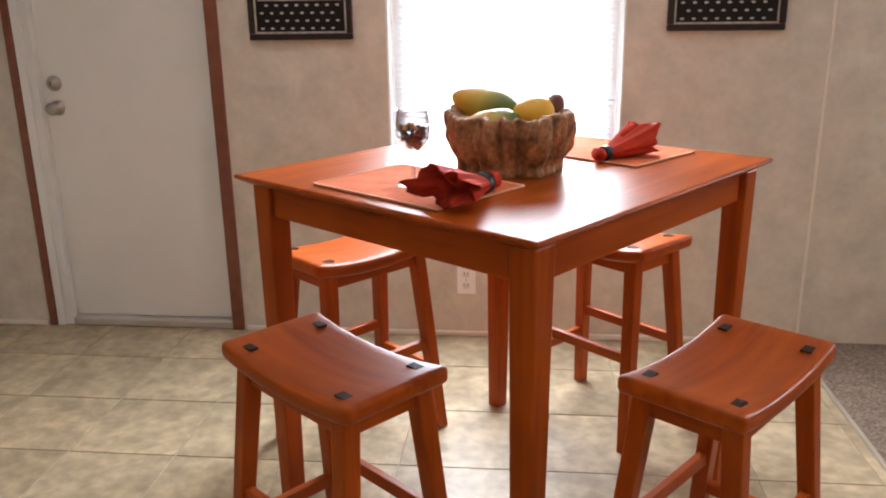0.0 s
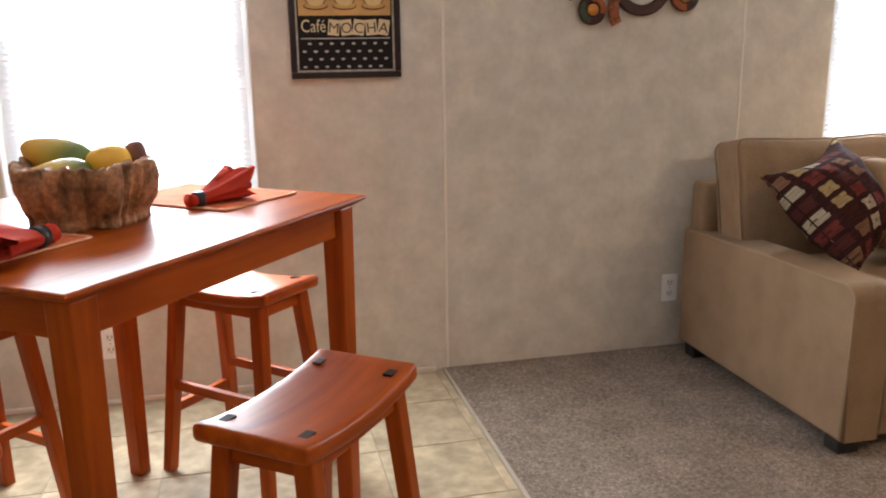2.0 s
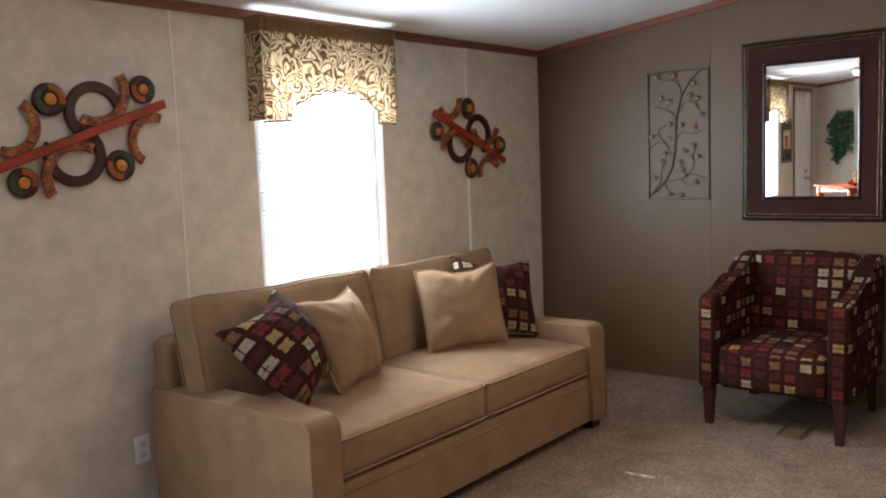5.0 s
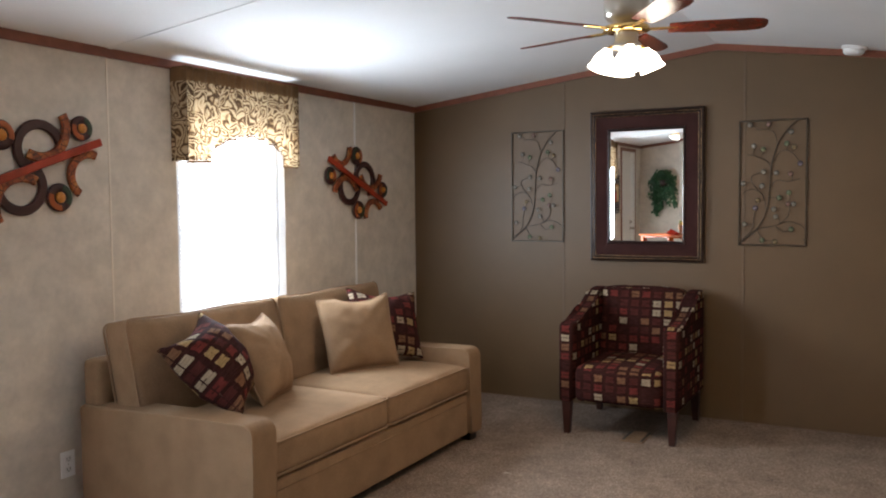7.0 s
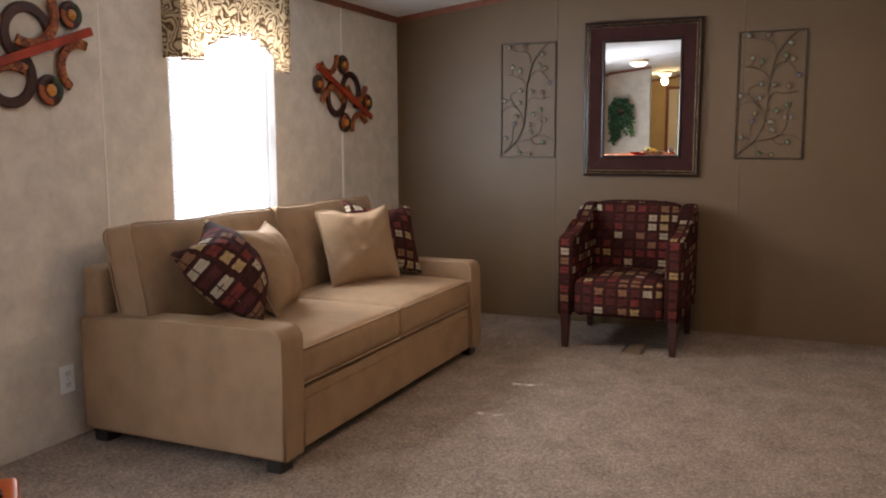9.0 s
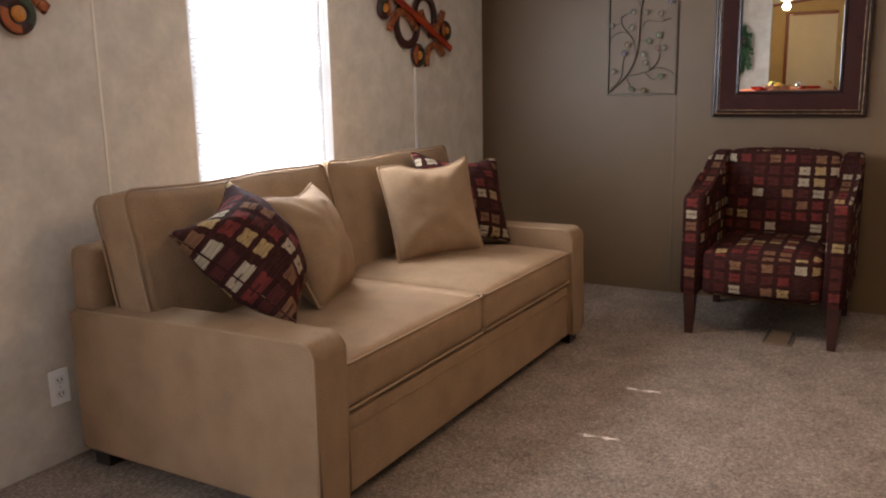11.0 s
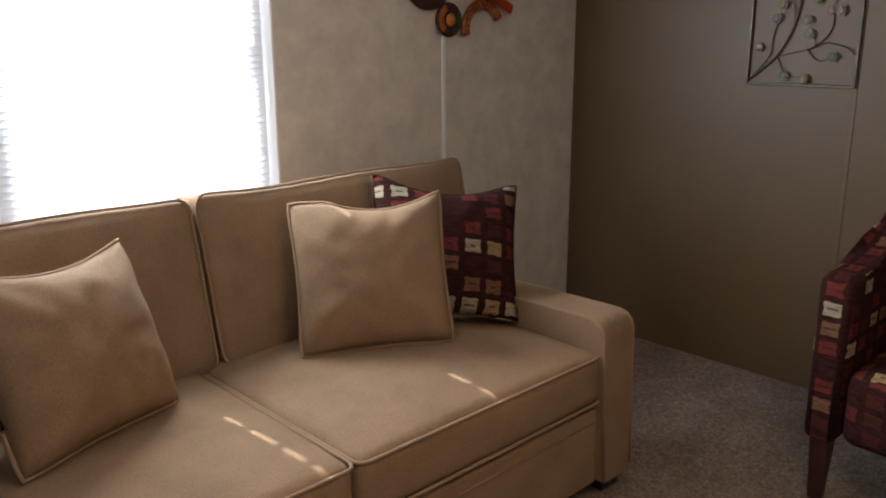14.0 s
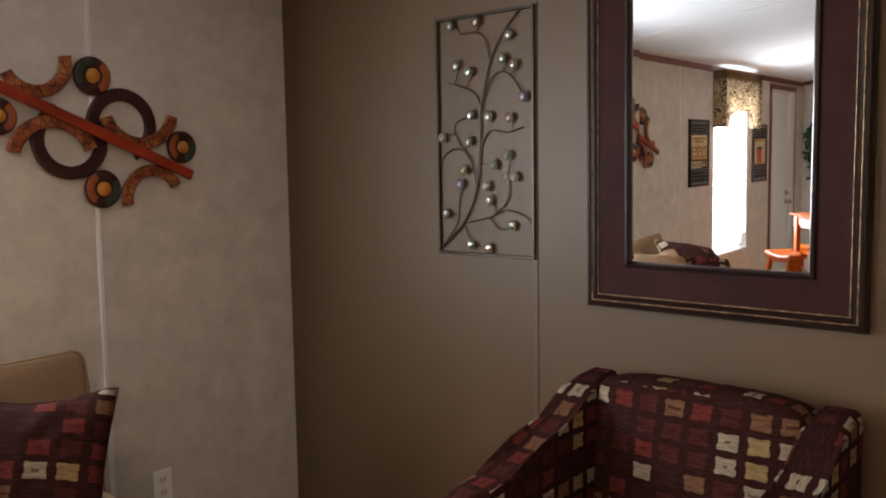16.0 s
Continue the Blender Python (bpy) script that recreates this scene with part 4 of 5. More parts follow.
def make_pillow(centre, ex, ey, size, thick, material, label, piped, seed, slump=(0, 0, 0), sag=0.026):
    w, h = size
    p = new("throw_pillow")
    p.matrix_basis = basis(centre, ex, ey)
    tagged(p, label, "pillow", "pillows on the sofa")
    N = 26
    rnd = random.Random(seed)
    ph = [rnd.uniform(0, 6.3) for _ in range(6)]

    def outline(u, v):
        """Sides drawn in between the pointed corners."""
        k, c = 0.065 if piped else 0.07, 1 - (0.035 if piped else 0.01) * abs(u * v) ** 7
        return u * c * (1 - k * (1 - v * v)) * w / 2, v * c * (1 - k * (1 - u * u)) * h / 2
    bm = bmesh.new()
    sheets = []
    for s in (1, -1):
        g = []
        for i in range(N + 1):
            row = []
            for j in range(N + 1):
                u, v = -1 + 2 * i / N, -1 + 2 * j / N
                x, y = outline(u, v)
                t = (max(0, 1 - abs(u) ** 2.2) * max(0, 1 - abs(v) ** 2.2)) ** (0.52 if piped else 0.6)
                crease = 0.007 * noise.noise(Vector((1.6 * u + ph[0], 1.6 * v + ph[1], seed))) + 0.008 * noise.noise(Vector((3.5 * u + ph[2], 3.5 * v, seed))) + 0.003 * noise.noise(Vector((9 * u, 9 * v + ph[4], seed))) + 0.012 * abs(u * v) ** 0.7 * math.sin(11 * math.atan2(v, u) + ph[3])
                chop = -sag * max(0, 1 - ((u - 0.25) / 0.75) ** 2) * max(0, (v - 0.55) / 0.45) if piped else -0.034 * max(0, 1 - (u / 0.85) ** 2) * max(0, (v - 0.35) / 0.65)
                q = (1 + u) / 2 * (1 - v) / 2   # one corner pushed in where it meets the seat
                row.append(bm.verts.new((x + q * slump[0], y + chop * (1 if v > 0 else 0) + q * slump[1], s * (thick / 2 * t + crease * t) + 0.012 * u * v + q * slump[2])))
            g.append(row)
        sheets.append(g)
        for i in range(N):
            for j in range(N):
                bm.faces.new((g[i][j], g[i + 1][j], g[i + 1][j + 1], g[i][j + 1]))
    rim = [sheets[0][i][0].co.copy() for i in range(N)] + [sheets[0][N][j].co.copy() for j in range(N)] + [sheets[0][i][N].co.copy() for i in range(N, 0, -1)] + [sheets[0][0][j].co.copy() for j in range(N, 0, -1)]
    bmesh.ops.remove_doubles(bm, verts=bm.verts, dist=1e-4)
    lay = bm.loops.layers.uv.verify()
    for f in bm.faces:
        for lo in f.loops:
            lo[lay].uv = (lo.vert.co.x + seed * 0.61, lo.vert.co.y + seed * 0.43)
    part("cover", bm, material, p, smooth=True)
    part("piping" if piped else "seam", tube(rim, 0.0052 if piped else 0.003, True), M_PIPING if piped else M_CHECK, p, smooth=True, uv=True)


CHECK_LABEL = "brown throw pillow with red and gold blocks"
TAN_LABEL = "plain tan throw pillow with a piped edge"
make_pillow((3.116, 2.930, 0.726), (0.413, 0.189, 0.082), (-0.189, 0.260, 0.278), (0.470, 0.435), 0.265, M_CHECK, CHECK_LABEL + " leaning on the arm", False, 1, slump=(-0.125, 0.03, -0.02))
make_pillow((3.4585, 2.993, 0.680), (0.40, 0.130, 0.0), (-0.028, 0.170, 0.364), (0.432, 0.414), 0.22, M_SOFA, TAN_LABEL + " leaning back", True, 2)
make_pillow((4.2555, 2.971, 0.6905), (0.346, -0.222, 0.017), (0.054, 0.136, 0.391), (0.428, 0.430), 0.17, M_SOFA, TAN_LABEL, True, 3, sag=0.032)
make_pillow((4.547, 2.980, 0.707), (0.372, -0.221, -0.061), (0.148, 0.162, 0.349), (0.455, 0.430), 0.15, M_CHECK, CHECK_LABEL + " behind a tan one", False, 4)


# ---- armchair ----
def make_armchair():
    s = thing("armchair", (5.125, 1.753, 0.006), "low armchair in brown fabric with red, gold and cream blocks", "armchair")
    hw, D, base = 0.362, 0.70, 0.203
    th = 0.096
    for k, y in enumerate((-hw, hw - th)):
        prof = [(0.0, base), (0.0, 0.645), (0.012, 0.672), (0.035, 0.682), (0.16, 0.690), (0.30, 0.715), (0.42, 0.760), (0.53, 0.815), (0.60, 0.838), (D - 0.02, 0.842), (D, 0.82), (D, base)]
        bm = prism(fresh(), [(a, b) for a, b in prof], 1, y, y + th)
        es = [e for e in bm.edges if abs(e.verts[0].co.y - e.verts[1].co.y) < 1e-6]
        bmesh.ops.bevel(bm, geom=es, offset=0.024, segments=4, profile=0.5, affect="EDGES", clamp_overlap=True)
        arm = part("arm", bm, M_CHECK, s, smooth=True, uv=True)
        round_only(arm)
    bm = moved(soft_box(0.075, hw - th + 0.004, 0.275, 0.035, sag=lambda fx, fy, fz: Vector((-0.035 * (1 - fy * fy) * (1 - fz * fz) * (fx < 0), 0, 0.022 * (1 - fy ** 4) * (fz > 0)))), D - 0.105, 0, 0.565, 0, 6)
    part("backrest", bm, M_CHECK, s, smooth=True, uv=True)
    bm = moved(soft_box(0.338, hw - th + 0.002, 0.112, 0.045, crown=0.028, sag=lambda fx, fy, fz: Vector((-0.03 * (1 - fy * fy) * (fx < 0), 0, 0.012 * (1 - fy * fy) * (fz < 0)))), 0.345, 0, 0.310)
    part("seat", bm, M_CHECK, s, smooth=True, uv=True, turn=True)
    for x, dx in ((0.045, -0.004), (D - 0.05, 0.03)):
        for y in (-hw + 0.045, hw - 0.045):
            part("leg", tapered(fresh(), x, y, 0, base + 0.01, 0.036, 0.058, dx, 0), M_DARKWOOD, s, "dark tapered wooden leg")
    return s


make_armchair()
v = thing("floor_register", (5.258, 1.668, 0.006), "brown metal floor register set in the carpet", "floor vent")
part("flange", boxed(-0.125, 0.125, -0.068, 0.068, 0, 0.005, bevel=0.002, seg=1), M_VENT, v)
for k in range(13):
    part("louvre", boxed(-0.100 + k * 0.016, -0.091 + k * 0.016, -0.044, 0.044, 0.004, 0.0075), M_VENT, v)
# solid dark bars painted as the shade in the register's open ends
for y in (-0.054, 0.054):
    part("slot", boxed(-0.105, 0.105, y - 0.007, y + 0.007, 0.004, 0.0062), M_SLOT, v, "dark strip for the shade in an open slot")


# ---- things on the walls ----
def sector(r0, r1, a0, a1, th, seg=28):
    """A flat curved strap with rounded edges; it rises along -y from the wall."""
    bm = bmesh.new()
    rows = []
    for k in range(seg + 1):
        a = radians(a0 + (a1 - a0) * k / seg)
        c, s_ = math.cos(a), math.sin(a)
        rows.append([bm.verts.new((r * c, -y, r * s_)) for r, y in ((r0, 0.0), (r0, th * 0.6), (r0 + 0.005, th), (r1 - 0.005, th), (r1, th * 0.6), (r1, 0.0))])
    for A, B in zip(rows, rows[1:]):
        for k in range(6):
            bm.faces.new((A[k], A[(k + 1) % 6], B[(k + 1) % 6], B[k]))
    bm.faces.new(rows[0])
    bm.faces.new(list(reversed(rows[-1])))
    return bm


def make_wall_art():
    w = thing("wall_sculpture", (2.687, NORTH - 0.006, 1.583), "abstract lacquered metal wall sculpture of rings, arcs and discs", "wall art", "pair of wall sculptures")
    w.matrix_basis = pose(2.680, NORTH - 0.004, 1.578, 0, -20.2, 0)
    bm = boxed(-0.385, 0.362, -0.042, -0.026, -0.018, 0.018, bevel=0.005)
    part("bar", bm, M_BAR, w, "red lacquered bar")
    for sgn in (1, -1):
        turn = pose(0, 0, 0, 0, 0 if sgn > 0 else 180, 0)
        part("ring", sector(0.082, 0.124, -45, 245, 0.014), M_RINGWOOD, w, "dark lacquered open ring", pose_m=turn @ pose(0.072, -0.004, 0.060))
        part("arc", sector(0.106, 0.148, -138, 9, 0.014), M_MOSAIC, w, "crackled copper arc", pose_m=turn @ pose(0.099, -0.016, 0.145))
        part("arc", sector(0.078, 0.117, -130, 34, 0.014), M_MOSAIC, w, "crackled copper arc", pose_m=turn @ pose(-0.262, -0.010, 0.128))
        for cx, cz, r, rot in ((-0.080, 0.165, 0.063, 20), (0.300, 0.082, 0.057, 200)):
            d = part("disc", lathe([(r, 0), (r, 0.006), (r * 0.9, 0.013), (r * 0.5, 0.012), (r * 0.45, 0.010), (0, 0.010)], 32), M_RINGWOOD, w, "dark lacquered disc", True, turn @ pose(cx, -0.010, cz, 90))
            part("green_inlay", sector(r * 0.52, r * 0.92, 100 + rot, 215 + rot, 0.0045, 16), M_GREEN, d, "green lacquer inlay", pose_m=pose(0, 0, 0.0105, -90))
            part("orange_inlay", sector(r * 0.52, r * 0.92, -60 + rot, 55 + rot, 0.0045, 16), M_ORANGE, d, "orange lacquer inlay", pose_m=pose(0, 0, 0.0105, -90))
            part("boss", lathe([(r * 0.38, 0.008), (r * 0.38, 0.014), (r * 0.32, 0.019), (r * 0.22, 0.018), (r * 0.13, 0.022), (0, 0.023)], 24), M_AMBER, d, "amber boss", True)
    for x in (-0.2, 0.2):
        part("standoff", boxed(x - 0.006, x + 0.006, -0.028, 0.004, -0.006, 0.006), M_IRON, w)
    return w


ART = make_wall_art()
copy_thing(ART, pose(5.105, NORTH - 0.004, 1.553, 0, 23.3, 0))


def text_mesh(body, size, extrude=0.0005):
    cu = bpy.data.curves.new("lettering", "FONT")
    cu.body, cu.size, cu.extrude, cu.align_x = body, size, extrude, "CENTER"
    cu.resolution_u = 3
    ob = bpy.data.objects.new("lettering", cu)
    me = bpy.data.meshes.new_from_object(ob)
    bpy.data.objects.remove(ob)
    return me


def lettering(parent, body, size, x, z, y, material, width=None, tilt=0.0):
    me = text_mesh(body, size)
    me.materials.append(material)
    ob = new("lettering", me)
    ob.parent = parent
    xs_ = [v.co.x for v in me.vertices]
    k = width / (max(xs_) - min(xs_)) if width else 1.0
    ob.matrix_basis = pose(x, y, z, 90, 0, 0) @ pose(0, 0, 0, 0, 0, tilt) @ Matrix.Diagonal((k, 1, 1, 1))
    return ob


def ellipse(bm, cx, cz, rx, rz, y0, y1, n=20):
    prism(bm, [(cx + rx * math.cos(k * math.tau / n), cz + rz * math.sin(k * math.tau / n)) for k in range(n)], 1, y0, y1)
    return bm


def make_picture(x0, x1, z0, z1, kind):
    w, h = x1 - x0, z1 - z0
    label = "framed coffee house print with three cups and a spotted border" if kind == "cups" else "framed coffee house print with a red cup and a spotted border"
    p = thing("framed_picture", (x0, NORTH, z0), label, "picture", "coffee prints by the window")
    fr = 0.022
    part("backing", boxed(fr, w - fr, -0.012, 0.001, fr, h - fr), M_PAPERBLACK, p, "black printed ground")
    for a, b, c, d in ((0, w, 0, fr), (0, w, h - fr, h), (0, fr, fr, h - fr), (w - fr, w, fr, h - fr)):
        part("frame", boxed(a, b, -0.022, 0.001, c, d, bevel=0.004), M_EDGE, p, "black moulded frame")
    for a, b, c, d in ((fr, w - fr, fr, fr + 0.007), (fr, w - fr, h - fr - 0.007, h - fr), (fr, fr + 0.007, fr + 0.007, h - fr - 0.007), (w - fr - 0.007, w - fr, fr + 0.007, h - fr - 0.007)):
        part("inner_line", boxed(a, b, -0.0145, -0.0115, c, d, bevel=0.001, seg=1), M_SILVERLINE, p, "tarnished silver inner line")
    y = -0.0135
    X0, X1 = fr + 0.016, w - fr - 0.016
    band = (0.36, 0.77) if kind == "cups" else (0.30, 0.75)
    part("band", boxed(X0 - 0.004, X1 + 0.004, y, -0.0115, band[0] * h if kind != "cups" else 0.405 * h, band[1] * h), M_PAPERGOLD, p, "gold printed panel")
    part("rule", boxed(X0, X1, y, -0.0115, 0.255 * h, 0.262 * h), M_DOT, p)
    bm = fresh()
    for z_lo, z_hi, rows in ((0.075 * h, 0.225 * h, 4), (0.80 * h, 0.93 * h, 4)):
        for r in range(rows):
            z = z_lo + (z_hi - z_lo) * r / (rows - 1)
            n = 8
            for k in range(n):
                cx = X0 + 0.012 + (X1 - X0 - 0.024) * (k + (0.5 if r % 2 else 0.0)) / (n - 0.4)
                if cx < X1 - 0.008:
                    ellipse(bm, cx, z, 0.0075, 0.0043, y, -0.0115, 8)
    tagged(part("spots", bm, M_DOT, p, "pale printed spots"), kind="stuff")
    if kind == "cups":
        part("pale_band", boxed(X0 - 0.003, X1 + 0.003, y - 0.0003, -0.0116, 0.585 * h, 0.768 * h), M_PAPERPALE, p, "pale upper part of the gold panel")
        lettering(p, "Coffee Drinkers Anonymous", 0.028, w / 2, 0.705 * h, y - 0.0006, M_INK, (X1 - X0) * 0.88)
        lettering(p, "Charter Member", 0.026, w / 2, 0.658 * h, y - 0.0006, M_INK, (X1 - X0) * 0.52)
        for k in range(3):
            cx = X0 + (X1 - X0) * (0.18 + 0.32 * k)
            cz = 0.52 * h
            def bowl_outline(rx, top, deep):
                """A wide cup seen from the side: straight rim, round belly."""
                side = [(rx * math.cos(radians(q)), -deep * math.sin(radians(q)) ** 0.75) for q in range(0, 181, 12)]
                return [(cx + px, cz + top + pz) for px, pz in side]
            cup = part("printed_cup", prism(fresh(), bowl_outline(0.0445, 0.034, 0.068), 1, y - 0.0008, -0.0122), M_INK, p, "dark outline of a cup in the print")
            part("printed_saucer", ellipse(fresh(), cx, cz - 0.030, 0.043, 0.0135, y - 0.0005, -0.0124), M_INK, cup)
            part("printed_saucer", ellipse(fresh(), cx, cz - 0.028, 0.040, 0.0105, y - 0.0011, -0.0126), M_PAPERGOLD, cup, "gold saucer")
            part("printed_belly", prism(fresh(), bowl_outline(0.0405, 0.032, 0.062), 1, y - 0.0014, -0.0128), M_PAPERPALE, cup, "pale gold cup")
            part("printed_rim", ellipse(fresh(), cx, cz + 0.034, 0.0445, 0.0115, y - 0.0018, -0.0130), M_INK, cup)
            part("printed_rim", ellipse(fresh(), cx, cz + 0.034, 0.0410, 0.0092, y - 0.0022, -0.0131), M_PAPERPALE, cup, "pale gold rim")
            part("printed_coffee", ellipse(fresh(), cx, cz + 0.033, 0.0330, 0.0062, y - 0.0026, -0.0132), M_COFFEE, cup, "brown coffee")
            part("printed_handle", sector(0.009, 0.0155, -110, 110, 0.002, 10), M_INK, cup, pose_m=pose(cx + 0.043, y, cz + 0.012))
            for dx in (-0.012, 0.0, 0.011):
                part("mark", boxed(cx + dx - 0.004, cx + dx + 0.003, y - 0.0021, y - 0.0012, cz - 0.006, cz + 0.010), M_INK, cup)
        lettering(p, "Caf\u00e9", 0.062, X0 + (X1 - X0) * 0.145, 0.300 * h, y - 0.0008, M_PAPERCREAM, (X1 - X0) * 0.27)
        for k, ch in enumerate("MOCHA"):
            cx = X0 + (X1 - X0) * (0.37 + 0.14 * k)
            t = part("letter_tile", boxed(-0.020, 0.020, -0.0005, 0.0012, -0.027, 0.027), M_PAPERCREAM, p, "cream letter tile", pose_m=pose(cx, y, 0.328 * h, 0, (6, -5, 8, -4, 9)[k], 0))
            me = text_mesh(ch, 0.052)
            me.materials.append(M_INK)
            lt = new("lettering", me)
            lt.parent = t
            lt.matrix_basis = pose(0, -0.0012, -0.019, 90)
    else:
        cx, cz = w * 0.55, 0.47 * h
        part("cream_field", boxed(X0 + 0.02, X1 - 0.01, y - 0.0006, -0.012, 0.33 * h, 0.70 * h), M_PAPERCREAM, p, "cream printed field")
        bm = fresh()
        prism(bm, [(cx - 0.075, cz + 0.06), (cx + 0.07, cz + 0.06), (cx + 0.052, cz - 0.055), (cx - 0.056, cz - 0.055)], 1, y - 0.0014, -0.012)
        cup = part("printed_cup", bm, M_PAPERRED, p, "red cup in the print")
        part("printed_coffee", ellipse(fresh(), cx - 0.002, cz + 0.06, 0.073, 0.016, y - 0.0022, -0.0125), M_INK, cup)
        part("printed_saucer", ellipse(fresh(), cx, cz - 0.062, 0.082, 0.014, y - 0.0011, -0.0124), M_PAPERRED, cup)
        part("printed_handle", sector(0.018, 0.030, -100, 100, 0.002, 12), M_PAPERRED, cup, pose_m=pose(cx + 0.062, y, cz + 0.012))


make_picture(1.288, 1.684, 1.163, 1.700, "cups")
make_picture(-0.201, 0.182, 1.145, 1.682, "cup")


def make_mirror():
    """Leans out a little at its head, and hangs slightly turned."""
    W, H, z0, yc = 0.748, 0.997, 1.015, 1.781
    m = thing("wall_mirror", (EAST - 0.012, yc, z0), "large wall mirror with a wide dark mahogany surround", "mirror")
    m.matrix_basis = pose(EAST - 0.012, yc, z0, 0, -0.5, 0.9)
    prof = [(0.0, 0.0), (0.0, 0.022), (0.006, 0.032), (0.014, 0.034), (0.019, 0.028), (0.023, 0.031), (0.031, 0.033), (0.036, 0.024), (0.118, 0.020), (0.121, 0.028), (0.129, 0.030), (0.134, 0.022), (0.137, 0.008), (0.137, 0.0)]
    def ring(lo, hi):
        bm = bmesh.new()
        rows = []
        for a, d in prof[lo:hi]:
            rows.append([bm.verts.new((-d, sy * (W / 2 - a), (a if sz < 0 else H - a))) for sy, sz in ((-1, -1), (1, -1), (1, 1), (-1, 1))])
        for A, B in zip(rows, rows[1:]):
            for k in range(4):
                bm.faces.new((A[k], A[(k + 1) % 4], B[(k + 1) % 4], B[k]))
        return bm
    part("outer_moulding", ring(0, 8), M_EDGE, m, "black stepped outer moulding")
    part("frame_panel", ring(7, 9), M_FRAME, m, "flat mahogany panel")
    part("inner_moulding", ring(8, 14), M_EDGE, m, "black inner moulding")
    for a, d in ((0.0195, 0.0295), (0.0365, 0.0262)):
        bm = fresh()
        pts = [(-d, sy * (W / 2 - a), (a if sz < 0 else H - a)) for sy, sz in ((-1, -1), (1, -1), (1, 1), (-1, 1))]
        for k in range(4):
            tube([pts[k], pts[(k + 1) % 4]], 0.0017, bm=bm, sides=5)
        part("gold_line", bm, M_GOLD, m, "rubbed gold line")
    a, b = 0.134, 0.158
    bm = bmesh.new()
    rows = []
    for q, d in ((a, 0.0123), (b, 0.0125)):
        rows.append([bm.verts.new((-d, sy * (W / 2 - q), (q if sz < 0 else H - q))) for sy, sz in ((-1, -1), (1, -1), (1, 1), (-1, 1))])
    bm.faces.new(rows[1])
    part("glass", bm, M_MIRROR, m, "silvered mirror glass")
    bm = bmesh.new()
    rows = []
    for q, d in ((a, 0.0123), (b, 0.0125)):
        rows.append([bm.verts.new((-d, sy * (W / 2 - q), (q if sz < 0 else H - q))) for sy, sz in ((-1, -1), (1, -1), (1, 1), (-1, 1))])
    for k in range(4):
        bm.faces.new((rows[0][k], rows[0][(k + 1) % 4], rows[1][(k + 1) % 4], rows[1][k]))
    part("bevel", bm, M_MIRROR, m, "bevelled mirror edge")
    part("backing", boxed(0.001, 0.010, -W / 2 + 0.02, W / 2 - 0.02, 0.02, H - 0.02), M_BLACK, m)


make_mirror()
BEADS = [(0.16, 0.97), (0.44, 0.97), (0.77, 0.9), (0.22, 0.8), (0.36, 0.77), (0.71, 0.81), (0.82, 0.78), (0.91, 0.65), (0.37, 0.59), (0.56, 0.58), (0.77, 0.57), (0.06, 0.5), (0.35, 0.48), (0.75, 0.42), (0.61, 0.38), (0.29, 0.36), (0.25, 0.3), (0.53, 0.29), (0.56, 0.23), (0.74, 0.33), (0.82, 0.33), (0.09, 0.17), (0.79, 0.13), (0.36, 0.04), (0.55, 0.03)]
STEMS = [[(0.0, 0.01), (0.27, 0.13), (0.42, 0.28), (0.46, 0.45), (0.48, 0.62), (0.57, 0.80), (0.72, 0.92), (0.86, 0.99)],
         [(0.04, 0.03), (0.20, 0.13), (0.22, 0.22), (0.25, 0.29)], [(0.27, 0.13), (0.55, 0.16), (0.72, 0.19), (0.90, 0.17), (0.99, 0.13)],
         [(0.42, 0.28), (0.36, 0.40), (0.22, 0.45), (0.08, 0.43), (0.01, 0.38)], [(0.36, 0.40), (0.20, 0.50), (0.20, 0.56), (0.37, 0.59)],
         [(0.46, 0.45), (0.56, 0.52), (0.74, 0.51), (0.90, 0.53)], [(0.48, 0.62), (0.40, 0.68), (0.22, 0.72), (0.12, 0.73)],
         [(0.50, 0.66), (0.62, 0.75), (0.78, 0.74), (0.91, 0.65)], [(0.57, 0.80), (0.52, 0.90), (0.40, 0.93), (0.27, 0.93)],
         [(0.60, 0.17), (0.72, 0.22), (0.76, 0.28), (0.74, 0.33)], [(0.27, 0.13), (0.36, 0.04)], [(0.55, 0.16), (0.66, 0.11), (0.79, 0.13)]]


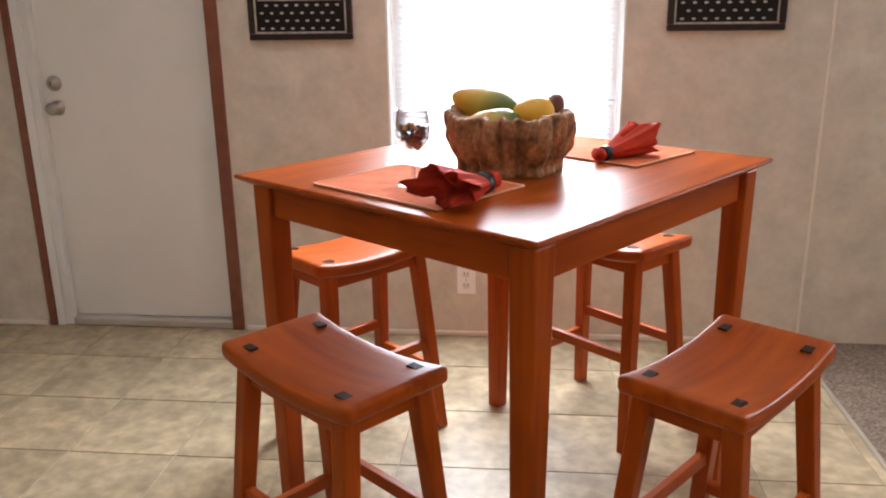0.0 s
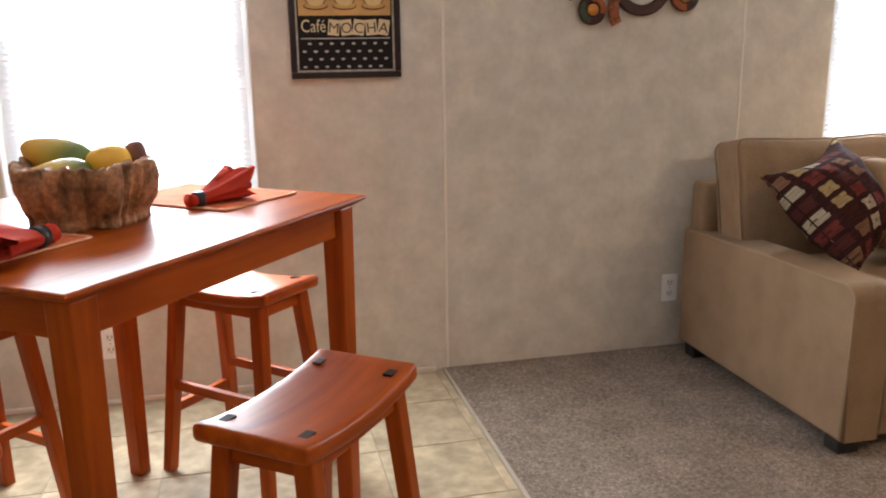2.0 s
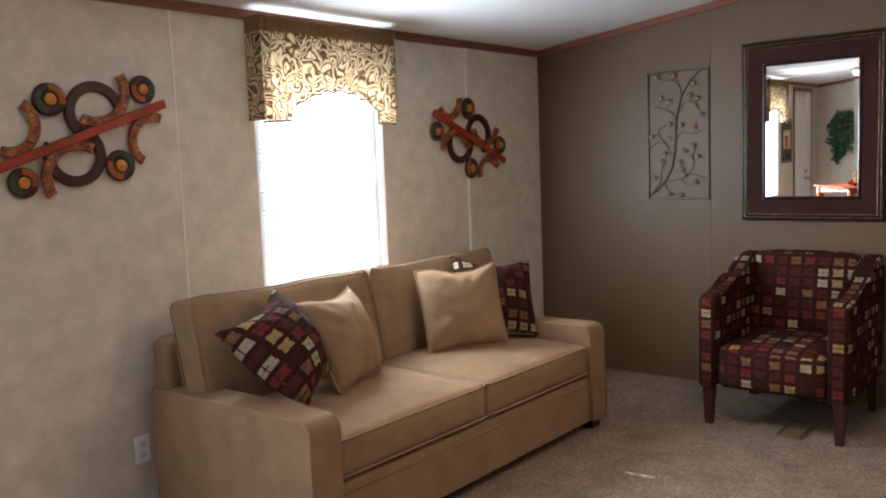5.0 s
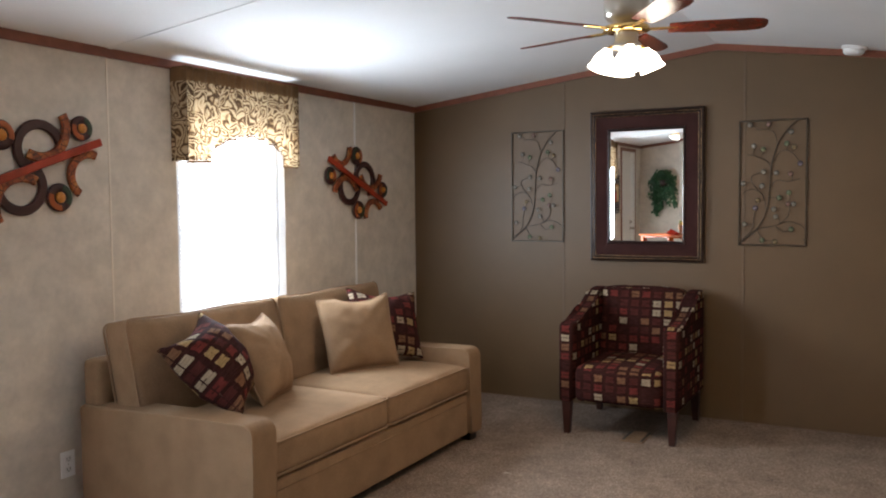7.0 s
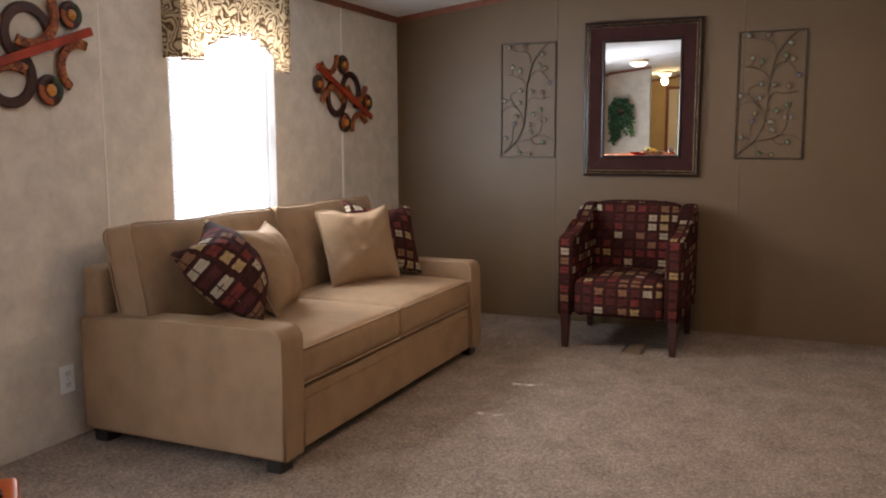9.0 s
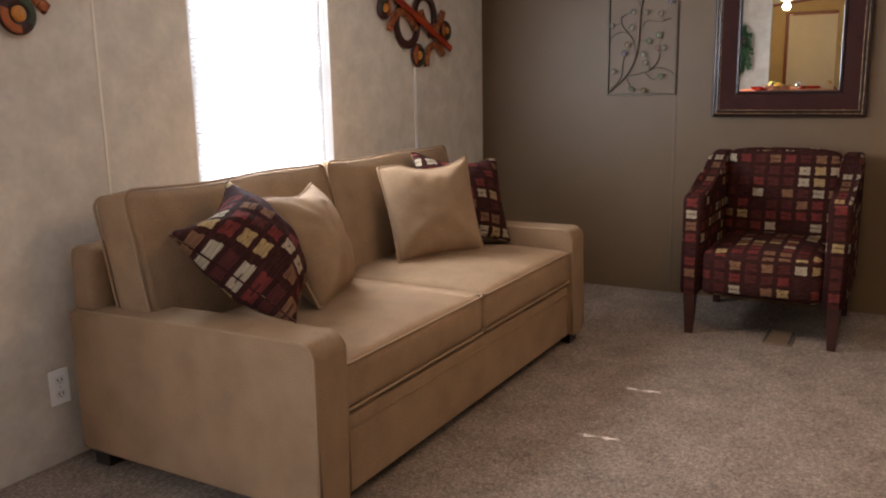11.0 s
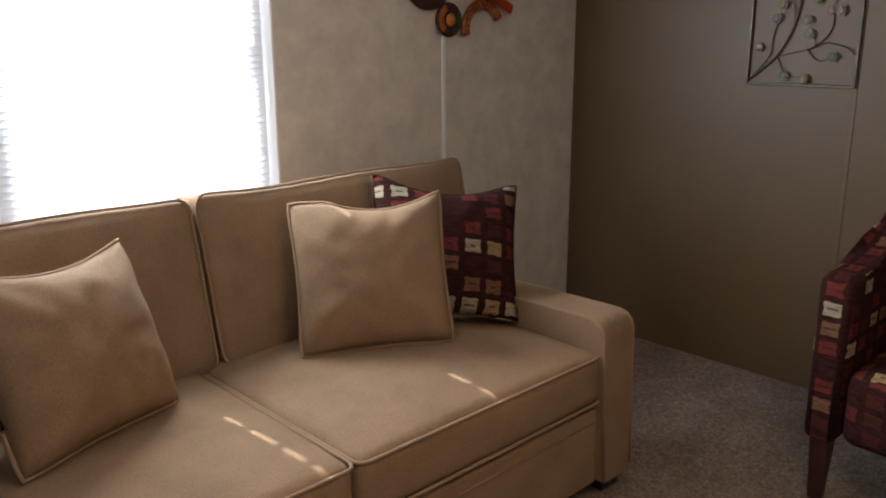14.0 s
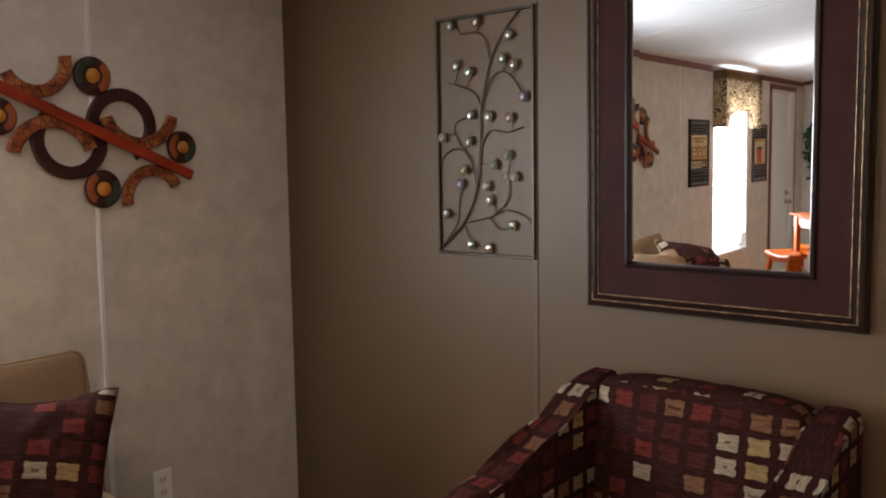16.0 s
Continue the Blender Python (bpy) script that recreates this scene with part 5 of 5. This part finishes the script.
def make_tree_panel():
    W, H = 0.386, 0.770
    p = thing("metal_tree_panel", (EAST + 0.008, 2.751, 1.137), "bronze wire tree panel set with glass beads", "wall art", "pair of wire tree panels")
    for a, b in (((0, 0), (1, 0)), ((1, 0), (1, 1)), ((1, 1), (0, 1)), ((0, 1), (0, 0))):
        lo, hi = sorted((a, b))
        y0, y1 = -lo[0] * W, -hi[0] * W
        part("frame_bar", boxed(-0.022, -0.008, min(y0, y1) - 0.005, max(y0, y1) + 0.005, min(a[1], b[1]) * H - 0.005, max(a[1], b[1]) * H + 0.005, bevel=0.002, seg=1), M_IRON, p)
    for k, st in enumerate(STEMS):
        r = 0.0033 if k == 0 else 0.0023
        part("trunk" if k == 0 else "branch", tube(spline([(-0.016 + 0.002 * math.sin(3 * u * k), -u * W, v_ * H) for u, v_ in st]), r, sides=6), M_IRON, p, smooth=True)
    for k, (u, v_) in enumerate(BEADS):
        bm = fresh()
        bmesh.ops.create_uvsphere(bm, u_segments=9, v_segments=6, radius=0.0150, matrix=Matrix.Diagonal((0.55, 1, 1, 1)))
        b = part("bead", bm, M_JEWELS[(0, 0, 1, 2, 0, 3, 0, 1, 4)[(k * 5) % 9]], p, "faceted glass bead", False, pose(-0.024, -u * W, v_ * H))
        part("bead_setting", sector(0.0130, 0.0168, 0, 360, 0.004, 14), M_IRON, b, pose_m=pose(0.004, 0, 0, 0, 0, -90))
        near = min((q for st in STEMS for q in spline([(0, a, c) for a, c in st])), key=lambda q: (q.y - u) ** 2 + 4 * (q.z - v_) ** 2)
        if (near.y - u) ** 2 + 4 * (near.z - v_) ** 2 > 0.002:
            part("twig", tube([(-0.016, -near.y * W, near.z * H), (-0.014, -(near.y * 0.4 + u * 0.6) * W - 0.008, (near.z * 0.4 + v_ * 0.6) * H), (-0.018, -u * W, v_ * H)], 0.0016, sides=5), M_IRON, p)
    for u, v_ in ((0.02, 0.95), (0.98, 0.05)):
        part("hanger", boxed(-0.012, -0.004, -u * W - 0.004, -u * W + 0.004, v_ * H - 0.004, v_ * H + 0.004), M_IRON, p)
    return p


PANEL = make_tree_panel()
copy_thing(PANEL, pose(EAST + 0.008, 1.197, 1.133))


# ---- ceiling fan, lamps and detector ----
def make_fan():
    f = thing("ceiling_fan", (*FAN, ceil_z(FAN[1]) - 0.075), "five blade cherry ceiling fan with lit frosted glass shades", "ceiling fan")
    part("downrod", lathe([(0.014, 0.08), (0.014, -0.06)], 16), M_FAN, f, smooth=True)
    part("canopy", lathe([(0.075, 0.094), (0.075, 0.080), (0.055, 0.065), (0.02, 0.055), (0.018, 0.050)], 28), M_FAN, f, smooth=True)
    part("yoke", lathe([(0.045, -0.01), (0.075, -0.02), (0.055, -0.045), (0.02, -0.055), (0.018, -0.06)], 28), M_FAN, f, smooth=True)
    part("motor", lathe([(0.02, -0.05), (0.095, -0.07), (0.108, -0.10), (0.108, -0.175), (0.09, -0.20), (0.06, -0.21), (0.055, -0.30), (0.07, -0.315), (0.07, -0.335), (0.02, -0.345), (0, -0.346)], 32), M_FAN, f, "brushed metal motor housing", True)
    part("brass_band", lathe([(0.060, -0.222), (0.108, -0.230), (0.112, -0.252), (0.075, -0.262)], 32), M_BRASS, f, "polished brass band", True)
    fwd = math.degrees(math.atan2(0.445, 0.895))
    for k in range(5):
        a = fwd - 90 - 8 + 72 * k
        arm = part("blade_arm", boxed(0.09, 0.24, -0.014, 0.014, -0.250, -0.240, bevel=0.004), M_BRASS, f, "polished brass blade arm", pose_m=pose(0, 0, 0, 0, 0, a))
        bm = bmesh.new()
        out = [(0.20, -0.050), (0.30, -0.060), (0.56, -0.068), (0.62, -0.060), (0.645, -0.035), (0.65, 0.0), (0.645, 0.035), (0.62, 0.060), (0.56, 0.068), (0.30, 0.060), (0.20, 0.050)]
        prism(bm, out, 2, -0.003, 0.003)
        part("blade", bm, M_BLADE, f, "cherry fan blade", pose_m=pose(0, 0, -0.243, 0, 0, a) @ pose(0, 0, 0, -11))
    for k in range(4):
        a = fwd + 90 * k
        arm = part("lamp_arm", tube([(0.05, 0, -0.325), (0.075, 0, -0.328), (0.090, 0, -0.342)], 0.011, sides=10), M_BRASS, f, "brass lamp arm", True, pose(0, 0, 0, 0, 0, a))
        prof = [(0.024, 0.0), (0.030, -0.012), (0.050, -0.035), (0.060, -0.062), (0.064, -0.085), (0.075, -0.105), (0.072, -0.106), (0.058, -0.085), (0.052, -0.06), (0.042, -0.035), (0.02, -0.012), (0.018, 0.0)]
        part("glass_shade", lathe([(r * 0.84, z * 1.02) for r, z in prof], 24), M_SHADE, arm, "lit frosted glass tulip shade", True, pose(0.088, 0, -0.338, 0, -22))
    return f


make_fan().scale = (0.85,) * 3
for k in range(4):
    a = radians(26.5 + 90 * k)
    at = Vector((FAN[0] + 0.175 * math.cos(a), FAN[1] + 0.175 * math.sin(a), ceil_z(FAN[1]) - 0.53))
    spot_lamp("fan_bulb", at, at + Vector((0.45 * math.cos(a), 0.45 * math.sin(a), -1)), 3.1, (1.0, 0.67, 0.37), 0.03)


def make_detector():
    y = 0.56
    d = thing("smoke_detector", (5.79, y, ceil_z(y)), "round white smoke detector under the ceiling", "smoke detector")
    d.matrix_basis = pose(5.79, y, ceil_z(y), math.degrees(math.atan(SLOPE_S)))
    part("base", lathe([(0.068, 0.004), (0.068, -0.012), (0.062, -0.016)], 28), M_PLASTIC, d, smooth=True)
    part("cover", lathe([(0.058, -0.014), (0.056, -0.034), (0.045, -0.044), (0.0, -0.046)], 28), M_PLASTIC, d, smooth=True)


make_detector()


def make_dome(name, x, y, r, label):
    d = thing(name, (x, y, ceil_z(y)), label, "ceiling light")
    part("rim", lathe([(r, 0.006), (r, -0.02), (r * 0.94, -0.024)], 32), M_BRASS, d, smooth=True)
    part("glass", lathe([(r * 0.94, -0.018), (r * 0.85, -0.05), (r * 0.6, -0.075), (0, -0.09)], 32), M_DOME, d, "lit white glass dome", True)


make_dome("ceiling_light", -0.35, 2.77, 0.13, "lit round glass ceiling light over the entrance")
make_dome("ceiling_light", -3.0, 2.75, 0.12, "lit round glass ceiling light in the kitchen")
make_dome("ceiling_light", 7.3, -0.3, 0.12, "lit round glass ceiling light in the hallway")
point_lamp("hall_bulb", (7.3, -0.3, ceil_z(-0.3) - 0.16), 2.6, (1.0, 0.76, 0.42), 0.05)
point_lamp("kitchen_bulb", (-3.0, 2.75, ceil_z(2.75) - 0.16), 5.6, (1.0, 0.72, 0.36), 0.05)


# ---- seen in the mirror and through the passage ----
M_BROWNDOOR = mat("brown_door", (0.22, 0.145, 0.08), 0.5, var=0.06)


def make_inner_door(name, at, turn, label, head=2.0):
    d = tagged(thing(name, at, label, "door", turn=turn), kind="structure")
    part("door_slab", boxed(0, 0.72, -0.035, 0.0, 0.01, head, bevel=0.003), M_CREAMDOOR if head > 1.9 else M_BROWNDOOR, d)
    for x0, x1 in ((-0.055, -0.002), (0.722, 0.775)):
        part("casing", boxed(x0, x1, -0.045, 0.0, 0.0, head + 0.055, bevel=0.003), M_TRIM, d)
    part("casing", boxed(-0.055, 0.775, -0.047, 0.0, head + 0.003, head + 0.057, bevel=0.003), M_TRIM, d)
    part("door_knob", lathe([(0.03, 0), (0.03, 0.006), (0.014, 0.012), (0.012, 0.03), (0.026, 0.042), (0.028, 0.054), (0.012, 0.066), (0, 0.067)]), M_BRASS, d, "brass knob", True, pose(0.06, -0.035, 0.93, 90))


make_inner_door("door_2", (WEST, 2.12, 0), 90, "closed cream panel door in the kitchen end wall")
make_inner_door("door_3", (EAST + 2.5, 0.10, 0.006), -90, "closed brown hallway door", 1.80)


def make_ivy():
    v_ = thing("hanging_ivy", (-1.5, 3.20, 1.41), "trailing green ivy in a wall basket", "plant")
    part("basket", moved(lathe([(0.03, 0.0), (0.07, 0.05), (0.09, 0.12), (0.085, 0.12), (0.0, 0.10)], 16), 0.095, 0, 0.08), M_DARKWOOD, v_, smooth=True)
    part("bracket", boxed(-0.002, 0.02, -0.01, 0.01, 0.12, 0.20), M_IRON, v_)
    rnd = random.Random(5)
    leaf, vine = bmesh.new(), bmesh.new()
    for k in range(52):
        a = rnd.uniform(-1, 1)
        y1 = a * 0.19
        drop = rnd.uniform(-0.36, 0.16) if a > 0.1 else rnd.uniform(-0.24, 0.24)
        pts = spline([(0.09, 0, 0.19), (0.12, y1 * 0.6, 0.25 + rnd.uniform(0, 0.08)), (0.11, y1, (drop + 0.25) / 2), (0.07, y1 * 1.1, drop)], 5)
        tube(pts, 0.002, bm=vine, sides=4)
        for q in pts[3:]:
            for _ in range(2):
                c = q + Vector((rnd.uniform(-0.01, 0.05), rnd.uniform(-0.03, 0.03), rnd.uniform(-0.02, 0.02)))
                s_ = rnd.uniform(0.018, 0.034)
                m = Matrix.Translation(c) @ Euler((rnd.uniform(-0.6, 0.6), rnd.uniform(-0.5, 0.5), rnd.uniform(-3, 3))).to_matrix().to_4x4()
                lp = [(0, 0, -1.1), (0, 0.55, -0.3), (0, 0.85, 0.35), (0, 0.35, 0.45), (0, 0, 0.8), (0, -0.35, 0.45), (0, -0.85, 0.35), (0, -0.55, -0.3)]
                vs = [leaf.verts.new(m @ (Vector(p_) * s_ + Vector((0.006 * abs(p_[1]), 0, 0)))) for p_ in lp]
                leaf.faces.new(vs)
    part("vines", vine, M_LEAF, v_)
    part("foliage", leaf, M_LEAF, v_, "dark green ivy leaves")


make_ivy()
HALL_X = EAST + 1.0
sh = thing("low_shelf", (HALL_X, SOUTH + 0.01, 0.006), "low brown shelf unit with white edged boards in the hallway", "shelf")
part("top_board", boxed(0, 0.32, 0, 1.06, 0.365, 0.388, bevel=0.004), M_WHITE, sh, "white board")
part("bottom_board", boxed(-0.01, 0.32, 0, 1.06, 0.095, 0.150, bevel=0.004), M_WHITE, sh, "white board")
part("back_panel", boxed(0.305, 0.32, 0.003, 1.057, 0.150, 0.365), M_DARKWOOD, sh)
part("plinth", boxed(0.02, 0.30, 0.003, 1.057, 0.0, 0.095), M_DARKWOOD, sh)
for y in (0.003, 1.037):
    part("end_panel", boxed(0.01, 0.30, y, y + 0.02, 0.150, 0.365), M_DARKWOOD, sh)
sw = thing("light_switch", (EAST + 2.5, 0.03, 1.36), "white light switch plate in the hallway", "light switch")
part("plate", boxed(-0.006, 0.002, -0.036, 0.036, -0.06, 0.06, bevel=0.003), M_PLASTIC, sw)
part("toggle", boxed(-0.014, -0.004, -0.005, 0.005, -0.010, 0.012, bevel=0.002), M_PLASTIC, sw)


# ---- on the table ----
TT = 0.905


def make_placemat(x, y, turn):
    p = thing("placemat", (x, y, TT), "woven orange cloth placemat with a pale stitched edge", "placemat", "placemats", turn)
    w, d = 0.36, 0.265
    bm = fresh()
    N = 12
    top = [[bm.verts.new((-w / 2 + w * i / N, -d / 2 + d * j / N, 0.004 + 0.0012 * math.sin(i * 1.3) * math.cos(j * 1.7))) for j in range(N + 1)] for i in range(N + 1)]
    low = [[bm.verts.new((v.co.x, v.co.y, 0.0006)) for v in r] for r in top]
    for i in range(N):
        for j in range(N):
            bm.faces.new((top[i][j], top[i + 1][j], top[i + 1][j + 1], top[i][j + 1]))
            bm.faces.new((low[i][j], low[i][j + 1], low[i + 1][j + 1], low[i + 1][j]))
    for k in range(N):
        bm.faces.new((top[k][0], low[k][0], low[k + 1][0], top[k + 1][0]))
        bm.faces.new((top[k][N], top[k + 1][N], low[k + 1][N], low[k][N]))
        bm.faces.new((top[0][k], top[0][k + 1], low[0][k + 1], low[0][k]))
        bm.faces.new((top[N][k], low[N][k], low[N][k + 1], top[N][k + 1]))
    part("cloth", bm, M_MATCLOTH, p, smooth=False)
    part("edging", tube(loop_rect(-w / 2, w / 2, -d / 2, d / 2, 0.0035, 0.004), 0.0028, True), M_HEM, p, "pale stitched edge", True)


make_placemat(0.585, 2.205, -37)
make_placemat(1.005, 2.630, -40)


def make_napkin(x, y, turn, flip, lift, size):
    """A cloth drawn through a ring: a wide fan of folds at one end and a short tail at the other."""
    n_ = thing("napkin", (x, y, TT + 0.005), "folded red cloth napkin drawn through a black ring", "napkin", "napkins", turn)
    n_.scale = (size,) * 3
    bm = bmesh.new()
    S, R = 40, 22
    rows = []
    for j in range(R + 1):
        t = j / R
        xx = -0.108 + 0.188 * t
        d = xx - 0.045
        flare = (abs(d) / 0.15) ** 0.8 if d < 0 else (d / 0.11) ** 1.0
        wy = 0.016 + (0.052 if d < 0 else 0.022) * flare
        wz = 0.015 + (0.022 if d < 0 else 0.012) * flare
        row = []
        for k in range(S):
            a = k * math.tau / S
            fold = 1 + 0.20 * flare * math.sin(7 * a + 1.2 * math.sin(2 * a)) * (0.4 + 0.6 * abs(math.sin(a))) + 0.09 * flare * math.sin(13 * a + 9 * xx)
            yy, zz = wy * fold * math.cos(a), wz * fold * math.sin(a)
            zz = max(zz, -wz * 0.98) + wz
            hang = lift * max(0, -d / 0.15) ** 2 * max(0, math.sin(a))
            row.append(bm.verts.new((xx - 0.022 * flare * (d < 0) * math.cos(3 * a), yy * flip, zz + hang)))
        rows.append(row)
    for A, B in zip(rows, rows[1:]):
        for k in range(S):
            bm.faces.new((A[k], A[(k + 1) % S], B[(k + 1) % S], B[k]))
    # inner folds seen in the open fan
    for depth, sc in ((0.02, 0.8), (0.05, 0.5)):
        ring = [bm.verts.new((rows[0][k].co.x + depth * (1 + 0.5 * math.sin(5 * k)), rows[0][k].co.y * sc, 0.03 + (rows[0][k].co.z - 0.03) * sc)) for k in range(S)]
        prev = rows[0] if sc == 0.8 else last
        for k in range(S):
            bm.faces.new((prev[k], ring[k], ring[(k + 1) % S], prev[(k + 1) % S]))
        last = ring
    bm.faces.new(last)
    bm.faces.new(rows[-1])
    part("cloth", bm, M_NAPKIN, n_, smooth=True)
    part("ring", lathe([(0.019, -0.014), (0.0215, -0.014), (0.0225, 0), (0.0215, 0.014), (0.019, 0.014)], 20), M_RING, n_, "black napkin ring", True, pose(0.045, 0, 0.018, 0, 90))


make_napkin(0.705, 2.098, 62, 1, 0.0, 1.0)
make_napkin(1.025, 2.515, 41 + 180, -1, 0.022, 0.82)


def make_bowl():
    b = thing("root_bowl", (0.772, 2.40, TT), "rough carved root wood bowl on the table", "bowl")

    def wob(a, r, z):
        c, q = math.cos(a), math.sin(a)
        k = 0.012 * noise.noise(Vector((c * 2.2, q * 2.2, z * 9))) + 0.011 * noise.noise(Vector((c * 13, q * 13, z * 8))) + 0.007 * noise.noise(Vector((c * 34, q * 34, z * 30)))
        g = -0.026 * max(0, noise.noise(Vector((c * 9 + 5, q * 9, z * 3))) - 0.10) * 2.6
        rim = 0.012 * noise.noise(Vector((c * 5, q * 5, 4))) + 0.011 * noise.noise(Vector((c * 21, q * 21, 9)))
        return max(0.001, r + (k + g if r > 0.04 else 0)), z + (rim * min(1, z / 0.14) if r > 0.04 else 0)
    key = [(0.0, 0.003), (0.120, 0.0), (0.118, 0.022), (0.131, 0.045), (0.142, 0.075), (0.147, 0.105), (0.147, 0.126), (0.142, 0.131), (0.124, 0.128), (0.114, 0.112), (0.10, 0.088), (0.0, 0.078)]
    prof = []
    for (r0, z0), (r1, z1) in zip(key, key[1:]):
        n = max(1, int(math.hypot(r1 - r0, z1 - z0) / 0.007))
        prof += [(r0 + (r1 - r0) * j / n, z0 + (z1 - z0) * j / n) for j in range(n)]
    part("bowl", lathe(prof + [key[-1]], 128, wob), M_BARK, b, smooth=True)


make_bowl()


def make_fruit(name, x, y, z, sx, sy, sz, mat_, label, rot):
    bm = fresh()
    bmesh.ops.create_uvsphere(bm, u_segments=28, v_segments=18, radius=1.0)
    for v in bm.verts:
        k = 1 + 0.16 * v.co.x + 0.03 * noise.noise(v.co * 1.7)
        v.co = Vector((v.co.x * sx, v.co.y * sy * k, v.co.z * sz * k + 0.10 * sz * v.co.x ** 2))
    ob = part(name, bm, mat_, None, smooth=True, pose_m=pose(x, y, z, *rot))
    tagged(ob, label, "fruit", "fruit in the bowl")


make_fruit("mango", 0.712, 2.455, 1.040, 0.083, 0.045, 0.043, M_MANGO, "ripe yellow and green mango in the bowl", (0, 12, -18))
make_fruit("mango", 0.730, 2.345, 1.006, 0.072, 0.042, 0.040, M_MANGO, "pale green mango near the rim of the bowl", (8, -4, 14))
make_fruit("lemon", 0.825, 2.385, 1.026, 0.047, 0.044, 0.044, M_LEMON, "yellow lemon in the bowl", (0, 5, 10))
make_fruit("dried_pod", 0.868, 2.45, 1.032, 0.026, 0.022, 0.040, M_FIG, "purple brown dried pod in the bowl", (20, 12, 0))
make_fruit("dried_pod", 0.80, 2.49, 1.005, 0.06, 0.05, 0.03, M_FIG, "dark dried pod filling the bowl", (0, 0, 0))


def goblet_glass():
    """Thin clear glass that mirrors more towards its edges."""
    m = thin_glass("goblet_glass", (0.93, 0.94, 0.95), 0.1)
    n, l = m.node_tree.nodes, m.node_tree.links
    edge = n.new("ShaderNodeLayerWeight")
    edge.inputs[0].default_value = 0.45
    mx = next(x for x in n if x.bl_idname == "ShaderNodeMixShader")
    l.new(math_node(n, l, "MULTIPLY_ADD", edge.outputs["Facing"], 0.8, 0.04), mx.inputs[0])
    return m


M_CUP = goblet_glass()


def make_glass():
    g = thing("wine_glass", (0.578, 2.20, TT + 0.005), "stemmed wine glass half full of dark potpourri", "glass")
    prof = [(0.0, 0.0), (0.034, 0.0), (0.034, 0.002), (0.012, 0.006), (0.0045, 0.014), (0.004, 0.065), (0.008, 0.074), (0.024, 0.086), (0.034, 0.104), (0.037, 0.125), (0.034, 0.170), (0.0325, 0.170), (0.0353, 0.125), (0.0325, 0.105), (0.023, 0.088), (0.0, 0.079)]
    part("glass", lathe(prof, 48), M_CUP, g, "clear glass", True)
    g.scale = (1.0, 1.0, 0.92)
    rnd = random.Random(9)
    bm = fresh()
    for _ in range(70):
        z = rnd.uniform(0.084, 0.132)
        rmax = 0.030 if z > 0.1 else 0.018
        a, r = rnd.uniform(0, 6.3), rmax * math.sqrt(rnd.random()) * 0.85
        bmesh.ops.create_icosphere(bm, subdivisions=1, radius=rnd.uniform(0.005, 0.008), matrix=pose(r * math.cos(a), r * math.sin(a), z, rnd.uniform(0, 90), rnd.uniform(0, 90)))
    part("potpourri", bm, M_BEADS, g, "dark red and amber potpourri")
    bm = fresh()
    for _ in range(9):
        a, r = rnd.uniform(0, 6.3), rnd.uniform(0, 0.022)
        bmesh.ops.create_icosphere(bm, subdivisions=1, radius=0.006, matrix=pose(r * math.cos(a), r * math.sin(a), rnd.uniform(0.126, 0.138)))
    part("amber_chips", bm, M_AMBER, g, "amber chips on top")


make_glass()


# ---- floor tiles ----
PX, PY, X0T, Y0T = 0.333, 0.338, 0.46, 2.593
tile_meshes = {}
floor_ob = bpy.data.objects["subfloor"]


def tile_mesh(w, d):
    key = (round(w, 3), round(d, 3))
    if key not in tile_meshes:
        bm = boxed(-w / 2, w / 2, -d / 2, d / 2, -0.003, 0.0, bevel=0.0007, seg=1)
        me = bpy.data.meshes.new("tile")
        bm.to_mesh(me)
        bm.free()
        me.materials.append(M_TILE)
        tile_meshes[key] = me
    return tile_meshes[key]


for i in range(-15, 6):
    for j in range(-11, 4):
        x0, x1 = X0T + i * PX + 0.0022, X0T + (i + 1) * PX - 0.0022
        y0, y1 = Y0T + j * PY + 0.0022, Y0T + (j + 1) * PY - 0.0022
        x0, x1, y0, y1 = max(x0, WEST + 0.002), min(x1, CARPET_X - 0.002), max(y0, SOUTH + 0.002), min(y1, NORTH - 0.002)
        if x1 - x0 < 0.015 or y1 - y0 < 0.03:
            continue
        t = new("tile", tile_mesh(x1 - x0, y1 - y0))
        t.parent = floor_ob
        t.location = ((x0 + x1) / 2, (y0 + y1) / 2, 0.0)
